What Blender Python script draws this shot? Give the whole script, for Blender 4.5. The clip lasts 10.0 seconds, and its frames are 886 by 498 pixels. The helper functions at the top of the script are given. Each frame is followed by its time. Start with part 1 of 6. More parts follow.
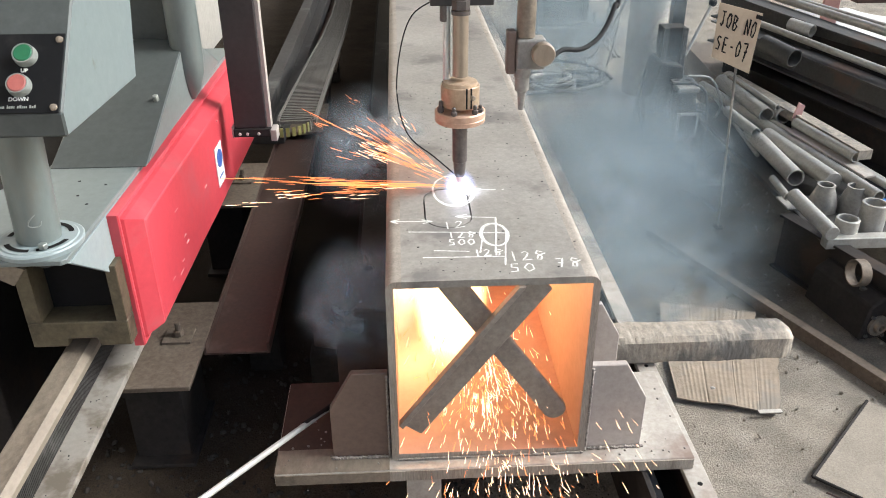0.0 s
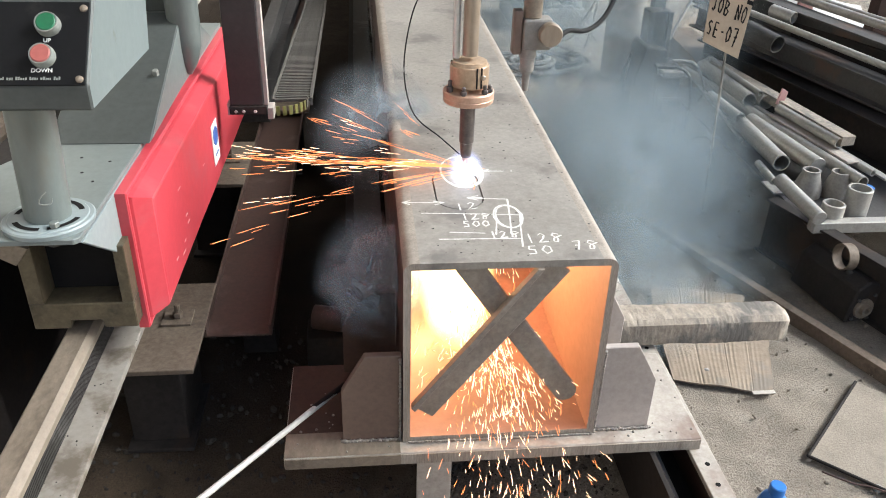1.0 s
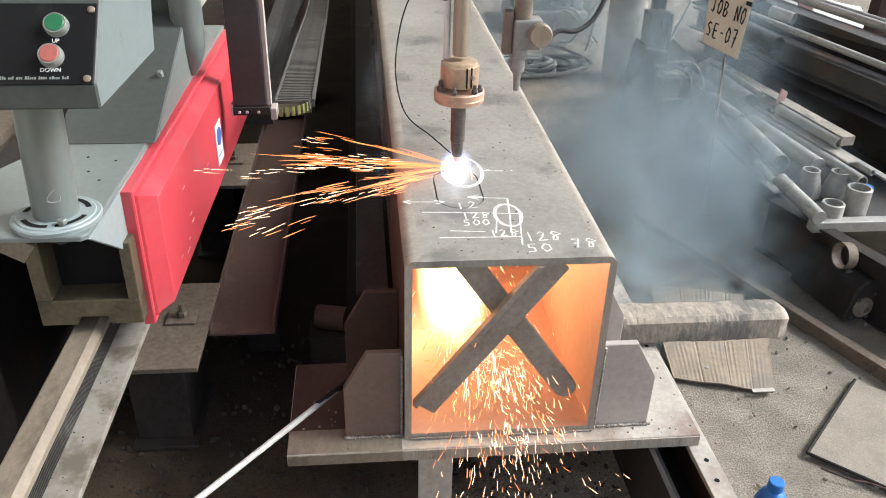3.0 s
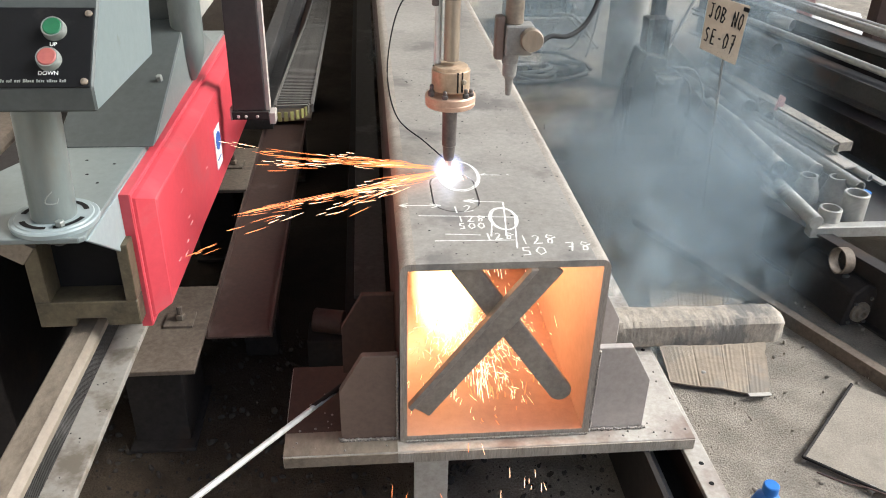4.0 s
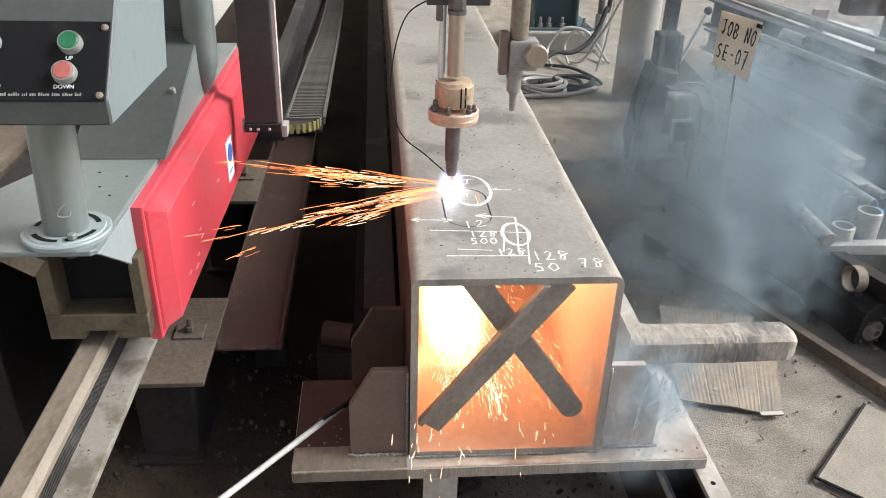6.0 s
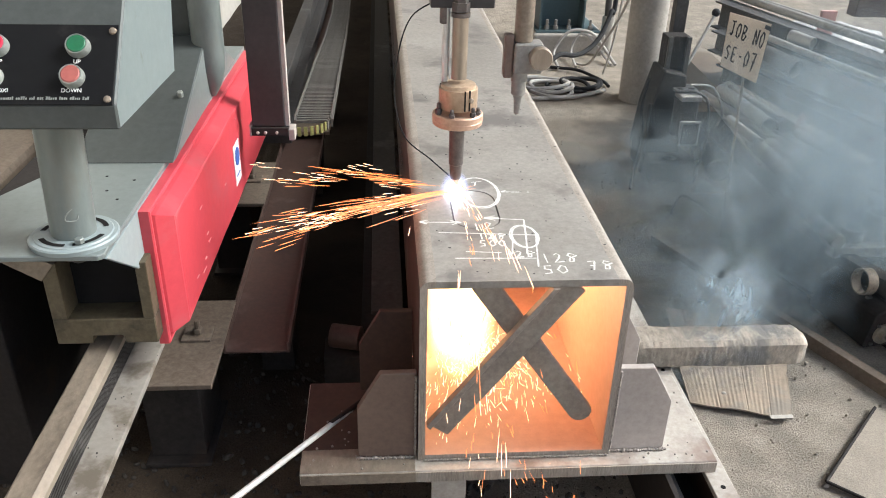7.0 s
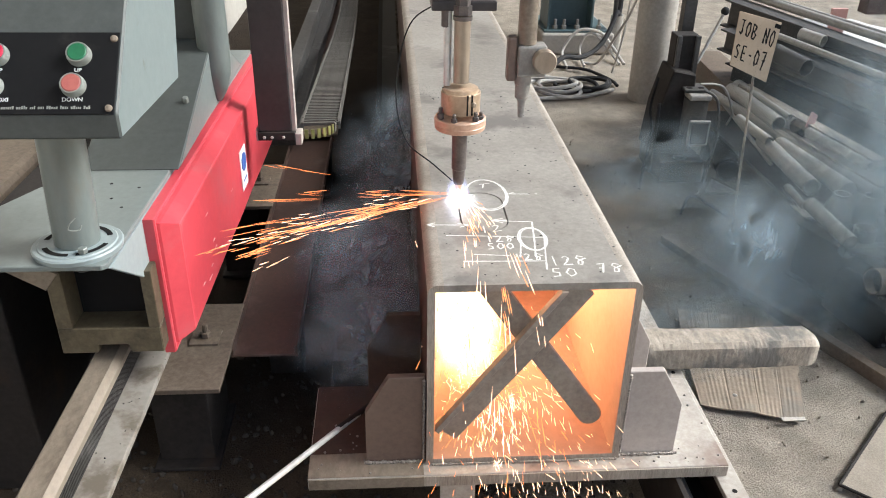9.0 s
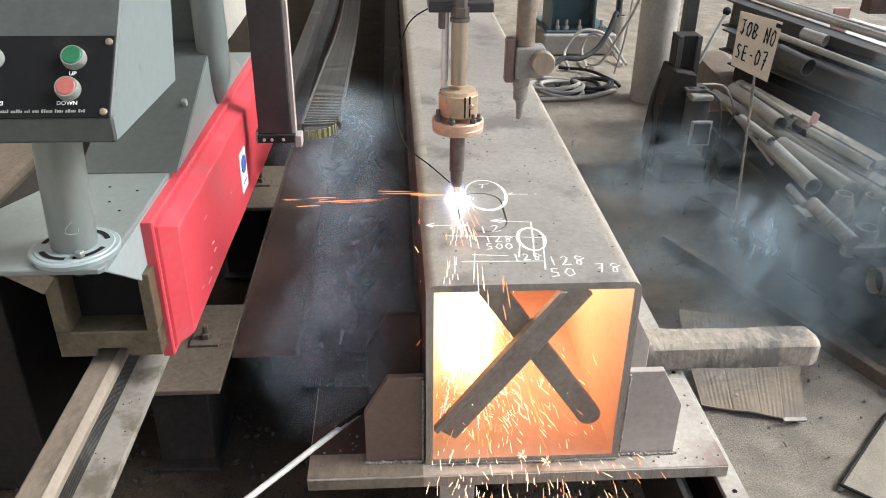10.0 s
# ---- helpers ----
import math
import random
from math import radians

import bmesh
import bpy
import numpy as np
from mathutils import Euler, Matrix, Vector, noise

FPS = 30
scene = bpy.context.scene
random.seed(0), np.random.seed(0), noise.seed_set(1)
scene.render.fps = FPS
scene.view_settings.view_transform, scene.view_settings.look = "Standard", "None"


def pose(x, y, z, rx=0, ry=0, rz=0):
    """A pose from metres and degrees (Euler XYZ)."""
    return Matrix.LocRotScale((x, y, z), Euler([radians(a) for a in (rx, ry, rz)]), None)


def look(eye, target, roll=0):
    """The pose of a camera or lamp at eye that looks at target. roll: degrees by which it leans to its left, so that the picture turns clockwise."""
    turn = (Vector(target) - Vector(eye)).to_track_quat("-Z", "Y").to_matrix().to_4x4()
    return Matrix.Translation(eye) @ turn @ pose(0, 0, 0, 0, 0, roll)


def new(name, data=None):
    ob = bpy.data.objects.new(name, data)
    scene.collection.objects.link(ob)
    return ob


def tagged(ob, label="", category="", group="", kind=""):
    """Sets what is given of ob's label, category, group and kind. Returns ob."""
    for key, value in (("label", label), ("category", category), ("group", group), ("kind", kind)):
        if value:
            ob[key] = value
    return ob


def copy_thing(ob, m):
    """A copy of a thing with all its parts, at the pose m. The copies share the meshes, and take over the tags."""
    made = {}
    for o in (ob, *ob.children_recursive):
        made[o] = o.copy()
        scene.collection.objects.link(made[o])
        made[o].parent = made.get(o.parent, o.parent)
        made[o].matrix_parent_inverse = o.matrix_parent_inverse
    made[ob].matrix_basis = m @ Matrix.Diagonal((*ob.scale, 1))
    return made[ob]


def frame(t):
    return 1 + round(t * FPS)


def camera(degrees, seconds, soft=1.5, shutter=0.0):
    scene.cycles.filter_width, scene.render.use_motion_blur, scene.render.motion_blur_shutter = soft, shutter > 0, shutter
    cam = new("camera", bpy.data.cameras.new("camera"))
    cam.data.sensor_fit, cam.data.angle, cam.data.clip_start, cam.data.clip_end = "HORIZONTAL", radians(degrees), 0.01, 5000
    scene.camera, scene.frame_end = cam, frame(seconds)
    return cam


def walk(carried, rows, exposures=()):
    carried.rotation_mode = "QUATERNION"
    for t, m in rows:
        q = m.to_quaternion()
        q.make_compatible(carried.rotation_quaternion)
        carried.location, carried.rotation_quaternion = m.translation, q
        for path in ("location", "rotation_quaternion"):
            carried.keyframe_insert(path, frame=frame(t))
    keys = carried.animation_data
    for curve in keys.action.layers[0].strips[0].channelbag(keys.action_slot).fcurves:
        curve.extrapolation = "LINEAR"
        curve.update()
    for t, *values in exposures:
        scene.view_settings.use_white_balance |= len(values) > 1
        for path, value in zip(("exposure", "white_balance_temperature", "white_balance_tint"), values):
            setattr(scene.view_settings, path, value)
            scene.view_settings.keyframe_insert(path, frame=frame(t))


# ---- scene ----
cam = camera(57.8, 10.0, 1.0)
PATH = [
    (0, (-0.161, -1.256, 1.402), (-0.067, 0.497, 0.445), -0.2),
    (0.5, (-0.231, -1.243, 1.396), (-0.069, 0.489, 0.41), 1.4),
    (1, (-0.269, -1.234, 1.392), (-0.074, 0.49, 0.397), 1.8),
    (1.5, (-0.279, -1.229, 1.392), (-0.08, 0.494, 0.396), 1.8),
    (2, (-0.275, -1.238, 1.392), (-0.08, 0.486, 0.398), 1.7),
    (2.5, (-0.273, -1.246, 1.394), (-0.082, 0.479, 0.401), 1.6),
    (4, (-0.253, -1.268, 1.394), (-0.072, 0.469, 0.418), 1.5),
    (4.5, (-0.254, -1.267, 1.396), (-0.076, 0.474, 0.426), 1.6),
    (5, (-0.253, -1.266, 1.396), (-0.081, 0.48, 0.437), 1.7),
    (5.5, (-0.257, -1.262, 1.398), (-0.088, 0.487, 0.443), 1.8),
    (7, (-0.267, -1.254, 1.394), (-0.117, 0.502, 0.448), 1.6),
    (7.5, (-0.264, -1.252, 1.396), (-0.12, 0.504, 0.45), 1.4),
    (8, (-0.263, -1.249, 1.398), (-0.124, 0.507, 0.451), 1.3),
    (8.5, (-0.265, -1.243, 1.395), (-0.132, 0.514, 0.449), 1.2),
    (9, (-0.263, -1.243, 1.395), (-0.136, 0.515, 0.448), 1.0),
    (9.5, (-0.259, -1.244, 1.395), (-0.136, 0.514, 0.449), 0.9),
    (10, (-0.252, -1.246, 1.394), (-0.136, 0.514, 0.45), 0.7),
]
walk(cam, [(t, look(eye, target, roll)) for t, eye, target, roll in PATH], [(0, 0.93, 6150, 5), (10, 0.93, 6150, 5)])

# ---- world, sun and exposure ----
world = bpy.data.worlds.new("World")
scene.world = world
world.use_nodes = True
wn = world.node_tree.nodes
sky = wn.new("ShaderNodeTexSky")
sky.sky_type = "NISHITA"
sky.sun_disc = False
sky.sun_elevation = radians(38)
sky.sun_rotation = radians(88)
sky.air_density, sky.dust_density, sky.ozone_density = 1.0, 4.0, 1.0
wn["Background"].inputs["Strength"].default_value = 0.165
world.node_tree.links.new(sky.outputs["Color"], wn["Background"].inputs["Color"])
scene.cycles.transparent_max_bounces = 72

sun_data = bpy.data.lights.new("sun", "SUN")
sun_data.energy, sun_data.angle, sun_data.color = 2.4, radians(20), (0.95, 0.98, 1.0)
sun = new("sun", sun_data)
sun.matrix_world = look((7.0, 1.0, 5.6), (0.5, 0.8, 0))


def point_lamp(name, place, energy, colour, radius):
    data = bpy.data.lights.new(name, "POINT")
    data.energy, data.color, data.shadow_soft_size = energy, colour, radius
    ob = new(name, data)
    ob.location = place
    return ob


# the molten jet below the plate, inside the girder; the arc above lights by its own glow
point_lamp("jet_lamp", (-0.085, 0.33, 0.48), 16.0, (1.0, 0.48, 0.26), 0.06)

# ---- materials ----


def material(name, colour, second=None, rough=0.6, metal=0.0, scale=6.0, fine=70.0, bump=0.15, spots=None, spot_amount=0.5, spot_scale=3.0, stretch=(1, 1, 1), rough_var=0.15, coat=0.0, spec=0.5):
    """Two scales of colour variation, optional blotches of a third colour, and fine relief."""
    m = bpy.data.materials.new(name)
    m.use_nodes = True
    nt = m.node_tree
    n, l = nt.nodes, nt.links
    bsdf = n["Principled BSDF"]
    second = second or tuple(c * 0.72 for c in colour)
    tc = n.new("ShaderNodeTexCoord")
    mp = n.new("ShaderNodeMapping")
    mp.inputs["Scale"].default_value = stretch
    l.new(tc.outputs["Object"], mp.inputs["Vector"])

    def noise_tex(s, detail, rough_n=0.6):
        t = n.new("ShaderNodeTexNoise")
        t.inputs["Scale"].default_value, t.inputs["Detail"].default_value = s, detail
        t.inputs["Roughness"].default_value = rough_n
        l.new(mp.outputs["Vector"], t.inputs["Vector"])
        return t

    big, small = noise_tex(scale, 5), noise_tex(fine, 4, 0.7)
    mixf = n.new("ShaderNodeMath")
    mixf.operation = "MULTIPLY_ADD"
    l.new(small.outputs["Fac"], mixf.inputs[0])
    mixf.inputs[1].default_value = 0.6
    half = n.new("ShaderNodeMath")
    half.operation = "MULTIPLY"
    l.new(big.outputs["Fac"], half.inputs[0])
    half.inputs[1].default_value = 0.6
    l.new(half.outputs[0], mixf.inputs[2])
    ramp = n.new("ShaderNodeValToRGB")
    ramp.color_ramp.elements[0].position, ramp.color_ramp.elements[1].position = 0.42, 0.78
    ramp.color_ramp.elements[0].color, ramp.color_ramp.elements[1].color = (*second, 1), (*colour, 1)
    l.new(mixf.outputs[0], ramp.inputs["Fac"])
    out = ramp.outputs["Color"]
    if spots:
        blot = noise_tex(spot_scale, 6, 0.65)
        cut = n.new("ShaderNodeValToRGB")
        cut.color_ramp.elements[0].position = 1.0 - spot_amount - 0.06
        cut.color_ramp.elements[1].position = 1.0 - spot_amount + 0.06
        l.new(blot.outputs["Fac"], cut.inputs["Fac"])
        mx = n.new("ShaderNodeMix")
        mx.data_type = "RGBA"
        l.new(cut.outputs["Color"], mx.inputs["Factor"])
        l.new(out, mx.inputs[6])
        mx.inputs[7].default_value = (*spots, 1)
        out = mx.outputs[2]
    l.new(out, bsdf.inputs["Base Color"])
    rr = n.new("ShaderNodeMapRange")
    rr.inputs["To Min"].default_value, rr.inputs["To Max"].default_value = max(0.05, rough - rough_var), min(1.0, rough + rough_var)
    l.new(big.outputs["Fac"], rr.inputs["Value"])
    l.new(rr.outputs["Result"], bsdf.inputs["Roughness"])
    bsdf.inputs["Metallic"].default_value = metal
    bsdf.inputs["Coat Weight"].default_value = coat
    bsdf.inputs["Specular IOR Level"].default_value = spec
    if bump:
        b = n.new("ShaderNodeBump")
        b.inputs["Strength"].default_value, b.inputs["Distance"].default_value = bump, 0.004
        l.new(mixf.outputs[0], b.inputs["Height"])
        l.new(b.outputs["Normal"], bsdf.inputs["Normal"])
    return m


def glow(name, colour, strength):
    m = bpy.data.materials.new(name)
    m.use_nodes = True
    b = m.node_tree.nodes["Principled BSDF"]
    b.inputs["Base Color"].default_value = (0.02, 0.01, 0.005, 1)
    b.inputs["Emission Color"].default_value = (*colour, 1)
    b.inputs["Emission Strength"].default_value = strength
    return m


def vapour(name, colour, density, emission=None, strength=0.0, scale=2.2, low=0.35, high=0.75):
    """Thin layered vapour: opacity falls off from the middle of the puff and breaks up with noise."""
    m = bpy.data.materials.new(name)
    m.use_nodes = True
    nt = m.node_tree
    n, l = nt.nodes, nt.links
    n.clear()
    tc = n.new("ShaderNodeTexCoord")
    ln = n.new("ShaderNodeVectorMath")
    ln.operation = "LENGTH"
    l.new(tc.outputs["Object"], ln.inputs[0])
    fall = n.new("ShaderNodeMapRange")
    fall.interpolation_type = "SMOOTHSTEP"
    fall.inputs["From Min"].default_value, fall.inputs["From Max"].default_value = 1.0, 0.1
    l.new(ln.outputs["Value"], fall.inputs["Value"])
    info = n.new("ShaderNodeObjectInfo")
    off = n.new("ShaderNodeVectorMath")
    off.operation = "ADD"
    cmb = n.new("ShaderNodeCombineXYZ")
    big = n.new("ShaderNodeMath")
    big.operation = "MULTIPLY"
    big.inputs[1].default_value = 37.0
    l.new(info.outputs["Random"], big.inputs[0])
    l.new(big.outputs[0], cmb.inputs["X"])
    l.new(big.outputs[0], cmb.inputs["Z"])
    l.new(tc.outputs["Object"], off.inputs[0])
    l.new(cmb.outputs["Vector"], off.inputs[1])
    nz = n.new("ShaderNodeTexNoise")
    nz.inputs["Scale"].default_value, nz.inputs["Detail"].default_value = scale, 7.0
    nz.inputs["Roughness"].default_value = 0.52
    nz.inputs["Distortion"].default_value = 0.9
    l.new(off.outputs[0], nz.inputs["Vector"])
    rg = n.new("ShaderNodeMapRange")
    rg.inputs["From Min"].default_value, rg.inputs["From Max"].default_value = low, high
    l.new(nz.outputs["Fac"], rg.inputs["Value"])
    mul = n.new("ShaderNodeMath")
    mul.operation = "MULTIPLY"
    l.new(fall.outputs["Result"], mul.inputs[0])
    l.new(rg.outputs["Result"], mul.inputs[1])
    mul2 = n.new("ShaderNodeMath")
    mul2.operation = "MULTIPLY"
    mul2.use_clamp = True
    mul2.inputs[1].default_value = density
    l.new(mul.outputs[0], mul2.inputs[0])
    tr = n.new("ShaderNodeBsdfTransparent")
    if emission:
        body = n.new("ShaderNodeEmission")
        body.inputs["Color"].default_value, body.inputs["Strength"].default_value = (*emission, 1), strength
        shade = body.outputs[0]
    else:
        dif = n.new("ShaderNodeBsdfDiffuse")
        dif.inputs["Color"].default_value = (*colour, 1)
        trl = n.new("ShaderNodeBsdfTranslucent")
        trl.inputs["Color"].default_value = (*colour, 1)
        both = n.new("ShaderNodeMixShader")
        l.new(dif.outputs[0], both.inputs[1])
        l.new(trl.outputs[0], both.inputs[2])
        shade = both.outputs[0]
    mx = n.new("ShaderNodeMixShader")
    l.new(mul2.outputs[0], mx.inputs["Fac"])
    l.new(tr.outputs[0], mx.inputs[1])
    l.new(shade, mx.inputs[2])
    o = n.new("ShaderNodeOutputMaterial")
    l.new(mx.outputs[0], o.inputs["Surface"])
    return m


def speckled(name, *args, **kw):
    """Steel with small dark pits and spatter specks over its stains."""
    m = material(name, *args, **kw)
    n, l = m.node_tree.nodes, m.node_tree.links
    bsdf = n["Principled BSDF"]
    before = bsdf.inputs["Base Color"].links[0].from_socket
    tc = n.new("ShaderNodeTexCoord")
    vor = n.new("ShaderNodeTexVoronoi")
    vor.inputs["Scale"].default_value = 42.0
    l.new(tc.outputs["Object"], vor.inputs["Vector"])
    big = n.new("ShaderNodeTexNoise")
    big.inputs["Scale"].default_value, big.inputs["Detail"].default_value = 9.0, 3.0
    l.new(tc.outputs["Object"], big.inputs["Vector"])
    size = n.new("ShaderNodeMapRange")
    size.inputs["From Min"].default_value, size.inputs["From Max"].default_value = 0.52, 0.85
    size.inputs["To Min"].default_value, size.inputs["To Max"].default_value = 0.0, 0.22
    l.new(big.outputs["Fac"], size.inputs["Value"])
    less = n.new("ShaderNodeMath")
    less.operation = "LESS_THAN"
    l.new(vor.outputs["Distance"], less.inputs[0])
    l.new(size.outputs["Result"], less.inputs[1])
    mx = n.new("ShaderNodeMix")
    mx.data_type = "RGBA"
    l.new(less.outputs[0], mx.inputs["Factor"])
    l.new(before, mx.inputs[6])
    mx.inputs[7].default_value = (0.085, 0.075, 0.068, 1)
    l.new(mx.outputs[2], bsdf.inputs["Base Color"])
    return m


def soil_material():
    """Gritty grey soil, made near-black along the cutting bay with a ragged border."""
    m = material("dusty_soil_floor", (0.375, 0.328, 0.272), (0.155, 0.132, 0.107), 0.95, 0, 6.0, 190, 1.0, (0.22, 0.193, 0.16), 0.43, 5.5, rough_var=0.04, spec=0.12)
    n, l = m.node_tree.nodes, m.node_tree.links
    bsdf = n["Principled BSDF"]
    before = bsdf.inputs["Base Color"].links[0].from_socket
    tc = n.new("ShaderNodeTexCoord")
    sep = n.new("ShaderNodeSeparateXYZ")
    l.new(tc.outputs["Object"], sep.inputs[0])
    nz = n.new("ShaderNodeTexNoise")
    nz.inputs["Scale"].default_value, nz.inputs["Detail"].default_value = 5.0, 6.0
    l.new(tc.outputs["Object"], nz.inputs["Vector"])
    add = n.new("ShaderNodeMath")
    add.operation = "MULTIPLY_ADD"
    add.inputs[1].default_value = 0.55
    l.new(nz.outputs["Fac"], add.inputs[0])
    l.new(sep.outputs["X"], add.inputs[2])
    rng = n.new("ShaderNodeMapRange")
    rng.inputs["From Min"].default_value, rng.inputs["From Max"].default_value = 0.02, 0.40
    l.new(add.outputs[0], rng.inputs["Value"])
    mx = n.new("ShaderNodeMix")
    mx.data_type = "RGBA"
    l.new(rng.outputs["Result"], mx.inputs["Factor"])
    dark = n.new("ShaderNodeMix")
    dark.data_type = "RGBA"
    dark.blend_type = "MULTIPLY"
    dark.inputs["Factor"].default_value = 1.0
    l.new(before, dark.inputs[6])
    # near-black below the machine, browner soil in front of it
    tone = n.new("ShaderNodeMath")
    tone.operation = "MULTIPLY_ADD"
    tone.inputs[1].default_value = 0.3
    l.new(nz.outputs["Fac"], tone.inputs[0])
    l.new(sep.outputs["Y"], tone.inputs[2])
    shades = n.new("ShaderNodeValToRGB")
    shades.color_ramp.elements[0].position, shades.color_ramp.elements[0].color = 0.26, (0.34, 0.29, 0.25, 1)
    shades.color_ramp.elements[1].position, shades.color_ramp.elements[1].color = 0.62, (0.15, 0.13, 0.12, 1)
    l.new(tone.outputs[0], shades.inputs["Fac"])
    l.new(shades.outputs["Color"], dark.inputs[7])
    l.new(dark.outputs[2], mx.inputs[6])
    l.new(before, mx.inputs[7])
    # shade along the rack, painted into the soil as a ragged brown band
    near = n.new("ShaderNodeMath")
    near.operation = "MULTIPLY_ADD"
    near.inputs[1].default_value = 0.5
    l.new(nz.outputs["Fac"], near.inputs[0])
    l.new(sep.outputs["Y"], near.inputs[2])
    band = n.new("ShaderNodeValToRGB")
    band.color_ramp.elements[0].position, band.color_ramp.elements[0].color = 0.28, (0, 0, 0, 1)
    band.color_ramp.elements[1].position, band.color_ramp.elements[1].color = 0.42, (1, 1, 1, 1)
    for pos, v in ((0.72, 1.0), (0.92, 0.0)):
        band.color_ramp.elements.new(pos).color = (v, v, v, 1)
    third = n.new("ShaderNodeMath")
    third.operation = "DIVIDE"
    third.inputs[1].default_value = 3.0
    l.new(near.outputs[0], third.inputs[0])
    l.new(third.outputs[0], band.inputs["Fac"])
    rack_shade = n.new("ShaderNodeMix")
    rack_shade.data_type = "RGBA"
    rack_shade.blend_type = "MULTIPLY"
    l.new(band.outputs["Color"], rack_shade.inputs["Factor"])
    l.new(mx.outputs[2], rack_shade.inputs[6])
    rack_shade.inputs[7].default_value = (0.50, 0.47, 0.44, 1)
    l.new(rack_shade.outputs[2], bsdf.inputs["Base Color"])
    for node in n:
        if node.bl_idname == "ShaderNodeBump":
            node.inputs["Distance"].default_value = 0.012
    return m


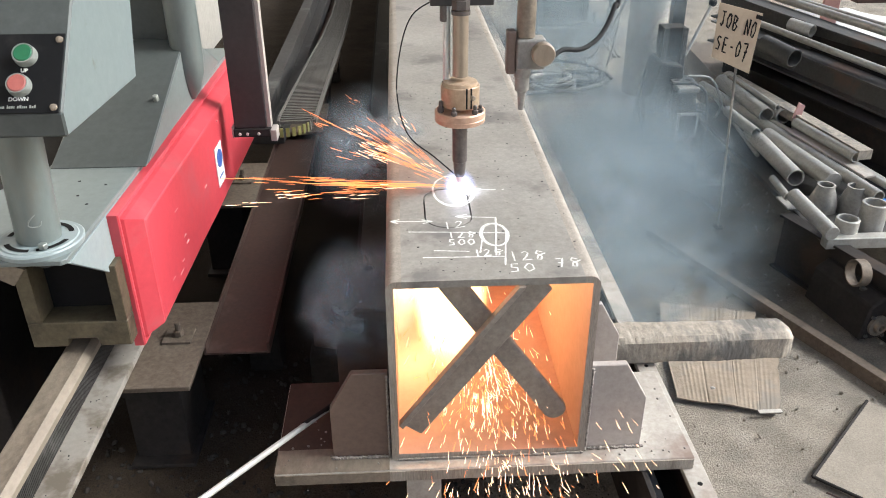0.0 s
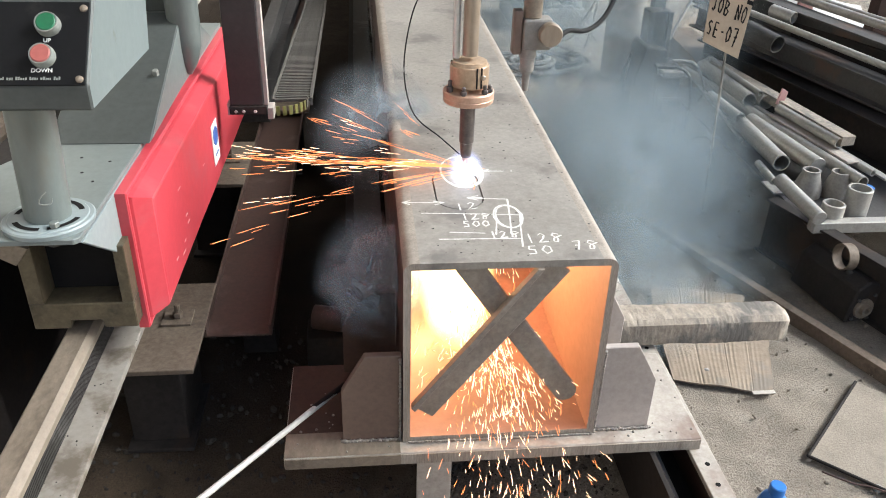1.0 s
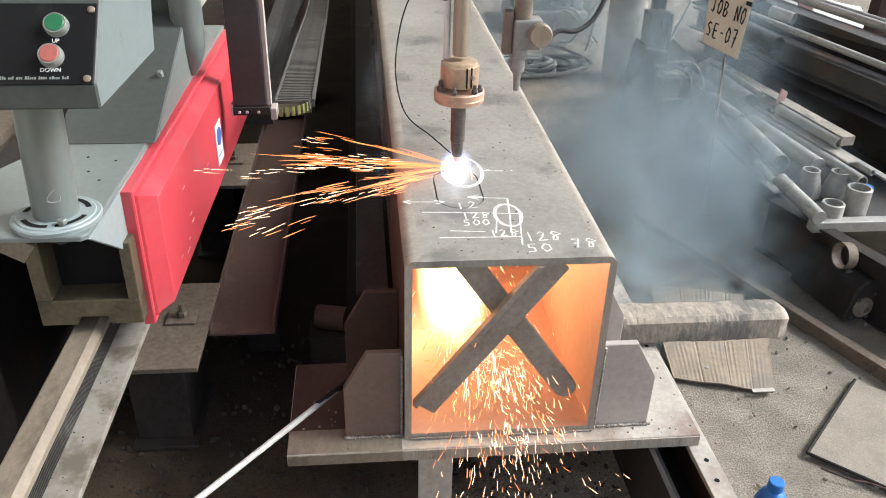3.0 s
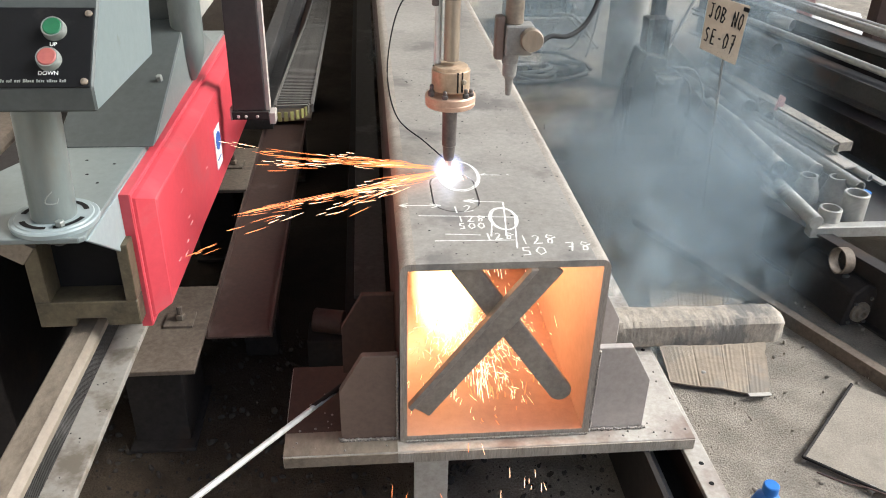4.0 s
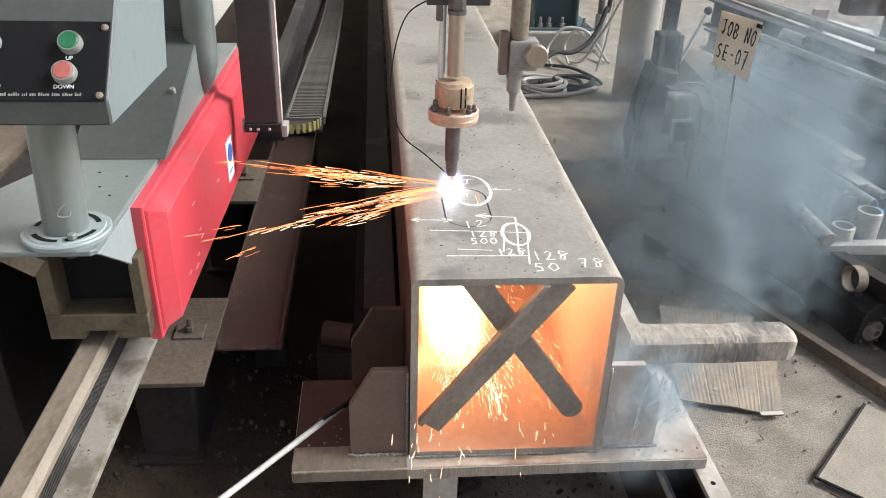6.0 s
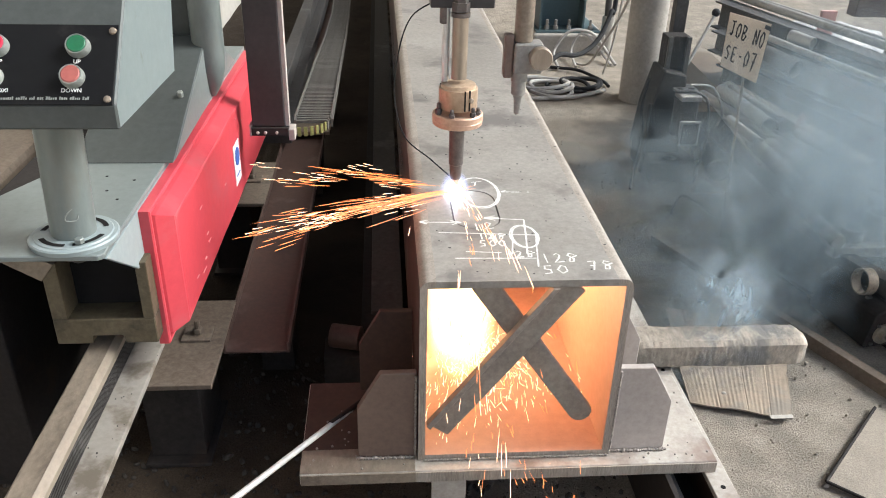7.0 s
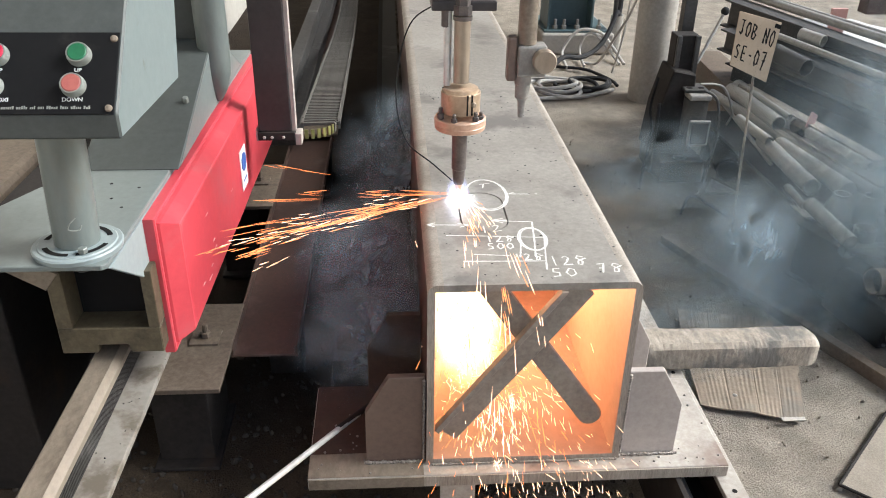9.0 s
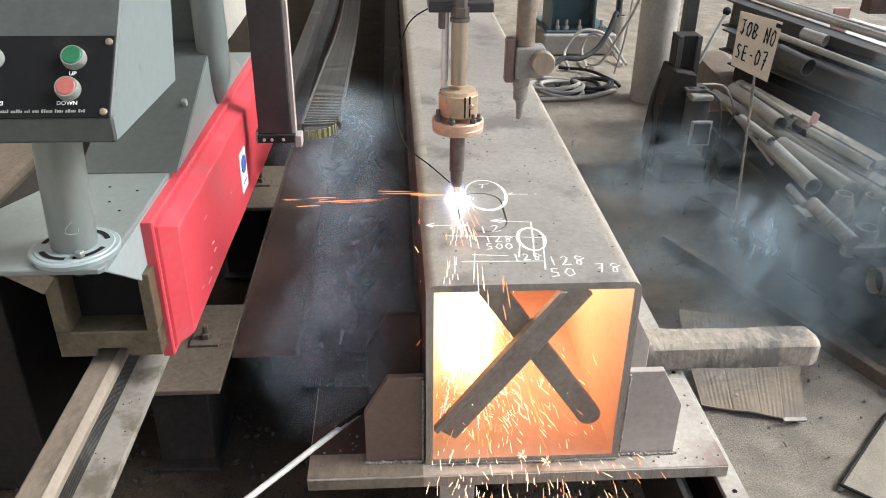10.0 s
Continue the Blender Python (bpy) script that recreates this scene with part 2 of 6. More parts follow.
M = {
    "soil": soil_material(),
    "rust_bar": material("rusty_brown_bar", (0.175, 0.138, 0.105), (0.085, 0.062, 0.046), 0.65, 0.1, 8, 80, 0.35, (0.055, 0.042, 0.034), 0.36, 8, spec=0.3),
    "sheet_dust": material("dust_covered_sheet", (0.33, 0.288, 0.238), (0.19, 0.163, 0.134), 0.9, 0, 7, 190, 0.8, (0.23, 0.2, 0.165), 0.4, 6, spec=0.1),
    "dust": material("dark_crumbly_dust", (0.07, 0.06, 0.051), (0.04, 0.034, 0.03), 0.95, 0, 8, 60, 0.5, spec=0.05),
    "pebble": material("grit", (0.31, 0.268, 0.222), (0.17, 0.147, 0.12), 0.95, 0, 8, 60, 0.5, spec=0.1),
    "mill": speckled("dusty_mill_scale_steel", (0.35, 0.325, 0.295), (0.215, 0.195, 0.176), 0.55, 0.25, 4, 90, 0.12, (0.17, 0.155, 0.145), 0.40, 5, rough_var=0.18),
    "mill_edge": material("flame_cut_steel_edge", (0.42, 0.37, 0.32), (0.20, 0.17, 0.145), 0.6, 0.3, 9, 120, 0.4, stretch=(3, 3, 0.4)),
    "inner": material("rusty_inner_steel", (0.38, 0.225, 0.172), (0.29, 0.17, 0.13), 0.6, 0.05, 4, 50, 0.08),
    "primer": material("red_oxide_primer", (0.082, 0.046, 0.035), (0.048, 0.029, 0.024), 0.6, 0, 5, 80, 0.12, (0.115, 0.078, 0.064), 0.36, 4, spec=0.3),
    "primer_grey": material("dusty_primed_plate", (0.42, 0.385, 0.34), (0.27, 0.235, 0.205), 0.6, 0, 5, 80, 0.15, (0.19, 0.135, 0.11), 0.4, 3),
    "gusset": material("grey_brown_plate", (0.45, 0.40, 0.365), (0.33, 0.285, 0.26), 0.5, 0.15, 5, 70, 0.12, (0.10, 0.065, 0.055), 0.28, 7),
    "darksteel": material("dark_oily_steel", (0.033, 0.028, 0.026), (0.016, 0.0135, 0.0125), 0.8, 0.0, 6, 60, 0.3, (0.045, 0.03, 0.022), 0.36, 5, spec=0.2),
    "scaled": material("black_scaled_steel", (0.06, 0.056, 0.054), (0.025, 0.023, 0.022), 0.65, 0.1, 5, 60, 0.2, (0.11, 0.106, 0.10), 0.34, 3.0, spec=0.25),
    "frame": material("greasy_brass_coloured_frame", (0.145, 0.12, 0.077), (0.065, 0.053, 0.035), 0.45, 0.3, 8, 70, 0.2, (0.045, 0.036, 0.026), 0.42, 8),
    "brace": material("sooty_brace_steel", (0.34, 0.295, 0.25), (0.19, 0.16, 0.137), 0.55, 0.2, 6, 70, 0.15),
    "gusset_brown": material("brown_primed_gusset", (0.17, 0.118, 0.094), (0.115, 0.077, 0.062), 0.5, 0.05, 5, 70, 0.1, (0.11, 0.065, 0.055), 0.3, 6),
    "rail": material("worn_rail_steel", (0.27, 0.222, 0.172), (0.145, 0.116, 0.09), 0.5, 0.25, 9, 90, 0.45, (0.10, 0.078, 0.06), 0.36, 11, stretch=(1, 0.5, 1)),
    "rail_bevel": material("pale_rail_bevel", (0.29, 0.245, 0.195), (0.20, 0.165, 0.13), 0.45, 0.25, 9, 90, 0.2, stretch=(1, 0.5, 1)),
    "railbed": material("greasy_channel_steel", (0.34, 0.31, 0.275), (0.25, 0.225, 0.195), 0.45, 0.2, 5, 70, 0.12, (0.15, 0.125, 0.098), 0.47, 9),
    # one machine grey in lit and shaded tones: sun-facing sides set paler
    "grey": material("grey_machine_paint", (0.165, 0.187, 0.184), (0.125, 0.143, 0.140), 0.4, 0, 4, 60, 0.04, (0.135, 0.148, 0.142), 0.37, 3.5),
    "grey_side": material("pale_grey_machine_paint", (0.255, 0.295, 0.30), (0.205, 0.24, 0.245), 0.4, 0, 4, 60, 0.04, (0.24, 0.24, 0.215), 0.35, 9),
    "box_side": material("worn_lit_box_paint", (0.165, 0.195, 0.198), (0.135, 0.16, 0.163), 0.45, 0, 4, 60, 0.05, (0.115, 0.118, 0.105), 0.30, 16),
    "grey_dark_shaded": material("dark_grey_shaded_paint", (0.075, 0.082, 0.080), (0.052, 0.058, 0.056), 0.5, 0, 4, 60, 0.05, (0.095, 0.098, 0.093), 0.32, 6, spec=0.3),
    "column": material("grey_green_column_paint", (0.155, 0.178, 0.172), (0.115, 0.132, 0.127), 0.35, 0.1, 5, 60, 0.05, (0.15, 0.142, 0.12), 0.37, 5, stretch=(1, 1, 0.35)),
    "red": material("red_enamel", (0.55, 0.062, 0.080), (0.46, 0.045, 0.062), 0.36, 0, 3, 50, 0.04, (0.47, 0.085, 0.10), 0.40, 5, coat=0.2),
    "black": material("black_panel_plate", (0.008, 0.008, 0.009), (0.005, 0.005, 0.006), 0.6, 0, 5, 60, 0.03, (0.016, 0.015, 0.015), 0.36, 14, spec=0.18),
    "armdark": material("dark_brown_arm_paint", (0.05, 0.042, 0.042), (0.03, 0.026, 0.026), 0.5, 0.1, 5, 60, 0.06, (0.085, 0.075, 0.07), 0.3, 4),
    "brass": material("worn_brass", (0.56, 0.42, 0.30), (0.36, 0.255, 0.17), 0.42, 0.45, 14, 90, 0.05, (0.30, 0.19, 0.11), 0.33, 20),
    "copper": material("heat_tinted_copper_ring", (0.62, 0.42, 0.31), (0.44, 0.28, 0.20), 0.45, 0.4, 14, 90, 0.05, (0.26, 0.15, 0.11), 0.33, 20),
    "tube": material("dull_torch_tube", (0.40, 0.33, 0.26), (0.28, 0.225, 0.175), 0.4, 0.55, 10, 80, 0.06, (0.18, 0.145, 0.12), 0.34, 12, stretch=(1, 1, 0.3)),
    "nozzle": material("sooty_nozzle_body", (0.16, 0.135, 0.125), (0.08, 0.07, 0.068), 0.45, 0.5, 14, 90, 0.06),
    "chrome": material("bright_round_bar", (0.70, 0.69, 0.68), (0.52, 0.51, 0.50), 0.35, 0.5, 12, 90, 0.04),
    "green": material("green_push_button", (0.022, 0.15, 0.068), (0.016, 0.11, 0.05), 0.35, 0, 20, 120, 0.02),
    "redbutton": material("faded_red_push_button", (0.38, 0.11, 0.095), (0.30, 0.08, 0.07), 0.45, 0, 20, 120, 0.02),
    "stopbutton": material("red_stop_button", (0.60, 0.02, 0.07), (0.5, 0.015, 0.05), 0.3, 0, 20, 120, 0.02),
    "bezel": material("grey_white_bezel", (0.30, 0.315, 0.29), (0.20, 0.21, 0.195), 0.4, 0.2, 20, 120, 0.02),
    "white": material("white_print", (0.72, 0.72, 0.70), (0.62, 0.62, 0.60), 0.6, 0, 20, 120, 0.0),
    "blueprint": material("blue_emblem", (0.05, 0.11, 0.36), (0.04, 0.08, 0.28), 0.45, 0, 20, 120, 0.0),
    "chalk": material("white_chalk", (0.80, 0.79, 0.75), (0.55, 0.53, 0.50), 0.95, 0, 120, 260, 0.2),
    "pipe": material("galvanised_pipe", (0.42, 0.405, 0.375), (0.28, 0.265, 0.24), 0.48, 0.4, 6, 80, 0.08, (0.20, 0.165, 0.135), 0.36, 4),
    "pipe_dark": material("rusted_steel_bar", (0.085, 0.08, 0.075), (0.045, 0.042, 0.04), 0.6, 0.15, 6, 80, 0.15, (0.10, 0.066, 0.05), 0.36, 4, spec=0.3),
    "cast": material("dusty_pipe_fitting", (0.30, 0.285, 0.26), (0.19, 0.175, 0.16), 0.6, 0.2, 10, 80, 0.2, (0.14, 0.115, 0.095), 0.36, 8),
    "wood": material("weathered_timber", (0.42, 0.36, 0.295), (0.17, 0.145, 0.118), 0.9, 0, 9, 60, 0.6, (0.14, 0.128, 0.115), 0.46, 8, stretch=(1.2, 0.8, 0.8)),
    "card": material("brown_cardboard", (0.30, 0.238, 0.178), (0.19, 0.148, 0.108), 0.9, 0, 6, 60, 0.3, (0.20, 0.17, 0.14), 0.42, 6),
    "signcard": material("sign_cardboard", (0.40, 0.31, 0.225), (0.32, 0.24, 0.17), 0.8, 0, 7, 60, 0.08),
    # black of the lettering, and of the shade painted in holes and slots
    "ink_and_shade": material("black_marker_and_shade", (0.014, 0.013, 0.013), (0.010, 0.009, 0.009), 0.8, 0, 20, 90, 0.0, spec=0.1),
    "tape": material("pale_tape", (0.46, 0.425, 0.37), (0.30, 0.27, 0.235), 0.5, 0, 20, 90, 0.1),
    "rubber": material("black_rubber_hose", (0.022, 0.022, 0.024), (0.012, 0.012, 0.013), 0.75, 0, 15, 90, 0.05, spec=0.2),
    "hose_pale": material("dusty_pale_hose", (0.40, 0.38, 0.35), (0.28, 0.26, 0.24), 0.65, 0, 12, 90, 0.05),
    "teal": material("teal_steel_paint", (0.075, 0.115, 0.125), (0.05, 0.08, 0.09), 0.5, 0.1, 4, 50, 0.08),
    "concrete": material("rough_concrete", (0.36, 0.335, 0.30), (0.24, 0.22, 0.20), 0.9, 0, 5, 50, 0.5, (0.18, 0.165, 0.15), 0.36, 4),
    "plaster": material("peeling_wall_paint", (0.50, 0.47, 0.42), (0.38, 0.35, 0.31), 0.85, 0, 2.5, 30, 0.3, (0.24, 0.15, 0.11), 0.34, 2.2),
    "bluecap": material("blue_plastic", (0.02, 0.16, 0.50), (0.015, 0.12, 0.40), 0.35, 0, 20, 90, 0.02),
    "pink": material("pale_pink_board", (0.62, 0.36, 0.33), (0.5, 0.28, 0.26), 0.7, 0, 6, 60, 0.05),
    "cloth": material("white_sheeting", (0.50, 0.49, 0.48), (0.40, 0.39, 0.38), 0.8, 0, 6, 60, 0.2),
    "yellow": material("yellow_green_chain_link", (0.20, 0.19, 0.06), (0.12, 0.115, 0.04), 0.45, 0, 15, 90, 0.03),
    "chain": material("grey_plastic_chain", (0.12, 0.112, 0.10), (0.07, 0.064, 0.058), 0.55, 0, 10, 90, 0.05, spec=0.3),
    "weld": material("weld_bead", (0.40, 0.36, 0.32), (0.15, 0.13, 0.12), 0.5, 0.5, 40, 160, 0.5),
    "roof": material("corrugated_roof_sheet", (0.30, 0.30, 0.30), (0.2, 0.2, 0.2), 0.6, 0.2, 2, 30, 0.1),
    "arc": glow("electric_arc", (0.74, 0.82, 1.0), 85.0),
    "spark_hot": glow("white_hot_spark", (1.0, 0.56, 0.33), 2.3),
    "spark": glow("orange_spark", (1.0, 0.26, 0.075), 1.5),
    "smoke": vapour("grey_blue_smoke", (0.43, 0.51, 0.555), 0.33, scale=2.6, low=0.36, high=0.76),
    "smoke_dark": vapour("thin_blue_smoke", (0.42, 0.50, 0.56), 0.66, scale=2.4, low=0.38, high=0.70),
    "arc_bloom": vapour("arc_gas_and_bloom", None, 0.30, (0.60, 0.62, 1.0), 1.6, 1.5, 0.0, 0.4),
    "jetgas": vapour("cutting_jet_and_fume_glare", None, 0.8, (1.0, 0.62, 0.22), 4.5, 2.2, 0.2, 0.5),
}

# ---- mesh helpers ----


def part(name, bm, mat, parent=None, label="", smooth=False):
    """Links a bmesh as one mesh object, under a thing or a part if one is given."""
    me = bpy.data.meshes.new(name)
    bm.normal_update()
    bm.to_mesh(me)
    bm.free()
    me.materials.append(M[mat])
    if smooth:
        for p in me.polygons:
            p.use_smooth = True
        me.set_sharp_from_angle(angle=radians(35))
    ob = new(name, me)
    if parent:
        ob.parent = parent
    if label:
        ob["label"] = label
    return ob


def thing(name, label, category, group="", kind="", at=(0, 0, 0)):
    ob = new(name)
    ob.empty_display_size = 0.05
    ob.location = at
    return tagged(ob, label, category, group, kind)


def block(x0, x1, y0, y1, z0, z1, bevel=0.002, bm=None):
    bm = bm or bmesh.new()
    made = bmesh.ops.create_cube(bm, size=1.0, matrix=Matrix.Translation(((x0 + x1) / 2, (y0 + y1) / 2, (z0 + z1) / 2)) @ Matrix.Diagonal((x1 - x0, y1 - y0, z1 - z0, 1)))
    if bevel:
        edges = list({e for v in made["verts"] for e in v.link_edges})
        bmesh.ops.bevel(bm, geom=edges, offset=bevel, segments=2, affect="EDGES", profile=0.5)
    return bm


def lathe(p0, p1, profile, seg=24, bm=None):
    """A turned shape along p0 to p1: profile rows of (distance along, radius)."""
    bm = bm or bmesh.new()
    p0, p1 = Vector(p0), Vector(p1)
    axis = (p1 - p0).normalized()
    turn = axis.to_track_quat("Z", "Y").to_matrix()
    rings = []
    for d, r in profile:
        if r <= 1e-6:
            rings.append([bm.verts.new(p0 + axis * d)])
        else:
            rings.append([bm.verts.new(p0 + axis * d + turn @ Vector((r * math.cos(2 * math.pi * k / seg), r * math.sin(2 * math.pi * k / seg), 0))) for k in range(seg)])
    for a, b in zip(rings, rings[1:]):
        for k in range(seg):
            j = (k + 1) % seg
            if len(a) == 1 and len(b) == 1:
                continue
            if len(a) == 1:
                bm.faces.new((a[0], b[j], b[k]))
            elif len(b) == 1:
                bm.faces.new((a[k], a[j], b[0]))
            else:
                bm.faces.new((a[k], a[j], b[j], b[k]))
    bmesh.ops.recalc_face_normals(bm, faces=bm.faces)
    return bm


def rod(p0, p1, r, seg=16, bm=None, r1=None, bevel=0.0015):
    length = (Vector(p1) - Vector(p0)).length
    r1 = r if r1 is None else r1
    b = min(bevel, r * 0.4)
    return lathe(p0, p1, [(0, 0), (0, r - b), (b, r), (length - b, r1), (length, r1 - b), (length, 0)], seg, bm)


def hollow(p0, p1, r, wall, seg=24, bm=None):
    length = (Vector(p1) - Vector(p0)).length
    i = r - wall
    return lathe(p0, p1, [(0, i), (0, r), (length, r), (length, i), (0, i)], seg, bm)


def prism(points, axis, a, b, bevel=0.0015, bm=None):
    """A flat outline, pushed along x, y or z from a to b. Points are the two other axes in order."""
    bm = bm or bmesh.new()

    def place(p, s):
        return {"x": (s, p[0], p[1]), "y": (p[0], s, p[1]), "z": (p[0], p[1], s)}[axis]

    lo = [bm.verts.new(place(p, a)) for p in points]
    hi = [bm.verts.new(place(p, b)) for p in points]
    n = len(points)
    faces = [bm.faces.new(lo), bm.faces.new(hi)] + [bm.faces.new((lo[i], lo[(i + 1) % n], hi[(i + 1) % n], hi[i])) for i in range(n)]
    bmesh.ops.recalc_face_normals(bm, faces=faces)
    if bevel:
        bmesh.ops.bevel(bm, geom=list({e for f in faces for e in f.edges}), offset=bevel, segments=1, affect="EDGES")
    return bm


def sweep(points, r, seg=8, bm=None, steps=6, closed=False):
    """A round tube along a smooth line through the points."""
    bm = bm or bmesh.new()
    pts = [Vector(p) for p in points]
    line = []
    n = len(pts)
    for i in range(n if closed else n - 1):
        q0 = pts[(i - 1) % n] if closed or i > 0 else pts[i]
        q1, q2 = pts[i], pts[(i + 1) % n]
        q3 = pts[(i + 2) % n] if closed or i + 2 < n else q2
        for s in range(steps):
            t = s / steps
            line.append(0.5 * ((2 * q1) + (q2 - q0) * t + (2 * q0 - 5 * q1 + 4 * q2 - q3) * t * t + (3 * q1 - q0 - 3 * q2 + q3) * t ** 3))
    if not closed:
        line.append(pts[-1])
    rings = []
    m = len(line)
    for i, p in enumerate(line):
        d = (line[(i + 1) % m] - line[i - 1]) if closed else (line[min(i + 1, m - 1)] - line[max(i - 1, 0)])
        turn = d.normalized().to_track_quat("Z", "Y").to_matrix()
        rings.append([bm.verts.new(p + turn @ Vector((r * math.cos(2 * math.pi * k / seg), r * math.sin(2 * math.pi * k / seg), 0))) for k in range(seg)])
    for i in range(m if closed else m - 1):
        a, b = rings[i], rings[(i + 1) % m]
        for k in range(seg):
            j = (k + 1) % seg
            bm.faces.new((a[k], a[j], b[j], b[k]))
    if not closed:
        bm.faces.new(rings[0])
        bm.faces.new(rings[-1])
    bmesh.ops.recalc_face_normals(bm, faces=bm.faces)
    return bm


def lettering(name, body, size, m, mat, parent=None, depth=0.0006, label=""):
    """Raised letters as a mesh, drawn in the x-y plane of m, from their left end on the base line."""
    cu = bpy.data.curves.new(name, "FONT")
    cu.body, cu.size, cu.extrude, cu.offset = body, size, depth, size * 0.012
    tmp = new(name, cu)
    bpy.context.view_layer.update()
    me = bpy.data.meshes.new_from_object(tmp.evaluated_get(bpy.context.evaluated_depsgraph_get()))
    bpy.data.objects.remove(tmp)
    me.transform(m)
    me.materials.clear()
    me.materials.append(M[mat])
    ob = new(name, me)
    if parent:
        ob.parent = parent
    if label:
        ob["label"] = label
    return ob


def stroke(points, width, z, bm, height=0.0005, seed=0):
    """A hand-drawn chalk line of uneven width on a level surface."""
    rnd = random.Random(seed)
    pts = [Vector((*p, 0)) for p in points]
    fine = []
    for a, b in zip(pts, pts[1:]):
        k = max(1, int((b - a).length / 0.006))
        fine += [a.lerp(b, i / k) for i in range(k)]
    fine.append(pts[-1])
    left, right = [], []
    for i, p in enumerate(fine):
        d = (fine[min(i + 1, len(fine) - 1)] - fine[max(i - 1, 0)]).normalized()
        s = Vector((-d.y, d.x, 0)) * width * 0.5 * rnd.uniform(0.6, 1.25)
        left.append(bm.verts.new((p.x + s.x, p.y + s.y, z + height)))
        right.append(bm.verts.new((p.x - s.x, p.y - s.y, z + height)))
    for i in range(len(fine) - 1):
        bm.faces.new((left[i], right[i], right[i + 1], left[i + 1]))


def weld_bead(p0, p1, r, bm, seed=0):
    """A lumpy bead from p0 to p1."""
    rnd = random.Random(seed)
    p0, p1 = Vector(p0), Vector(p1)
    n = max(3, int((p1 - p0).length / (r * 0.7)))
    for i in range(n + 1):
        s = r * rnd.uniform(0.7, 1.25)
        jit = Vector((rnd.uniform(-1, 1), rnd.uniform(-1, 1), rnd.uniform(-1, 1))) * r * 0.25
        bmesh.ops.create_icosphere(bm, subdivisions=1, radius=s, matrix=Matrix.Translation(p0.lerp(p1, i / n) + jit))
    return bm

BASE = {}


def based(ob, parent):
    """Hangs ob under parent and puts its mesh, drawn in world places, into the space of the thing's base."""
    base = BASE.get(parent.name, Vector((0, 0, 0)))
    BASE[ob.name] = base
    ob.data.transform(Matrix.Translation(-base))
    ob.parent = parent
    return ob


def piece(name, bm, mat, parent, label="", smooth=False):
    return based(part(name, bm, mat, None, label, smooth), parent)


def stand(name, label, category, at=(0, 0, 0), group="", kind=""):
    ob = thing(name, label, category, group, kind, at)
    BASE[ob.name] = Vector(at)
    return ob


def lean(ob, k, y0):
    """Turns a part slightly off the girder's line: x grows by k for each metre past y0."""
    base = BASE[ob.name]
    for v in ob.data.vertices:
        v.co.x += (v.co.y + base.y - y0) * k


# ---- the shed and its floor ----


def build_floor():
    bm = bmesh.new()
    nx, ny = 190, 190
    x0, x1, y0, y1 = -5.0, 9.0, -5.0, 11.0
    grid = [[bm.verts.new((x0 + (x1 - x0) * i / nx, y0 + (y1 - y0) * j / ny, 0)) for j in range(ny + 1)] for i in range(nx + 1)]
    for row in grid:
        for v in row:
            v.co.z = -0.006 + 0.006 * noise.noise(v.co * 2.3) + 0.003 * noise.noise(v.co * 9.0)
    for i in range(nx):
        for j in range(ny):
            bm.faces.new((grid[i][j], grid[i + 1][j], grid[i + 1][j + 1], grid[i][j + 1]))
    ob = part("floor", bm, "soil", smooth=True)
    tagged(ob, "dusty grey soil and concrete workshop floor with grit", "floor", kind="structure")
    rnd = random.Random(5)
    bm = bmesh.new()
    for _ in range(2600):
        x, y = rnd.uniform(0.46, 1.7), rnd.uniform(-0.35, 2.6)
        r = 0.0012 + 0.006 * rnd.random() ** 5
        m = Matrix.Translation((x, y, 0.0)) @ Euler((rnd.random() * 6, rnd.random() * 6, rnd.random() * 6)).to_matrix().to_4x4() @ Matrix.Diagonal((1.2, 0.9, 0.6, 1))
        bmesh.ops.create_icosphere(bm, subdivisions=1, radius=r, matrix=m)
    tagged(part("grit", bm, "pebble"), "small loose stones and crumbs on the floor", "gravel", kind="stuff")
    bm = bmesh.new()
    for _ in range(3200):
        x, y = rnd.uniform(-1.4, 0.3), rnd.uniform(-0.35, 0.75)
        r = 0.002 + 0.009 * rnd.random() ** 4
        m = Matrix.Translation((x, y, -0.002)) @ Euler((rnd.random() * 6, rnd.random() * 6, rnd.random() * 6)).to_matrix().to_4x4() @ Matrix.Diagonal((1.25, 0.95, 0.6, 1))
        bmesh.ops.create_icosphere(bm, subdivisions=1, radius=r, matrix=m)
    tagged(part("soil_lumps", bm, "dust"), "dark crumbly cutting dust and soil", "soil", kind="stuff")


def build_shed():
    tagged(part("wall_west", block(-1.62, -1.42, -5, 10, -0.02, 5.2, 0), "plaster"), "plastered wall with peeling cream paint", "wall", kind="structure")
    # the next two walls and the roof are unseen, added to shape the daylight
    tagged(part("wall_north", block(-1.62, 8, 10, 10.2, -0.02, 5.2, 0), "plaster"), "unseen plastered end wall that closes the shed", "wall", kind="structure")
    tagged(part("wall_south", block(-1.62, 1.2, -5.2, -5, -0.02, 1.3, 0), "plaster"), "unseen low plastered wall behind the camera, sized for the sky light", "wall", kind="structure")
    tagged(part("roof", block(-1.7, 2.4, -2.2, 10.3, 5.2, 5.3, 0), "roof"), "unseen grey shed roof, sized to block sky light", "roof", kind="structure")


# ---- the girder being cut ----
TOP, LOW, HALF, WALL = 0.65, 0.222, 0.2, 0.0145
KX, KR, KF, KB = -0.068, 0.049, 0.262, 0.356


def slot_outline(r):
    """The slot: straight sides with a half round at each end."""
    front = [(KX + r * math.cos(a), KF + r * math.sin(a)) for a in (math.pi + math.pi * k / 14 for k in range(15))]
    back = [(KX + r * math.cos(a), KB + r * math.sin(a)) for a in (math.pi * k / 14 for k in range(15))]
    return front + back


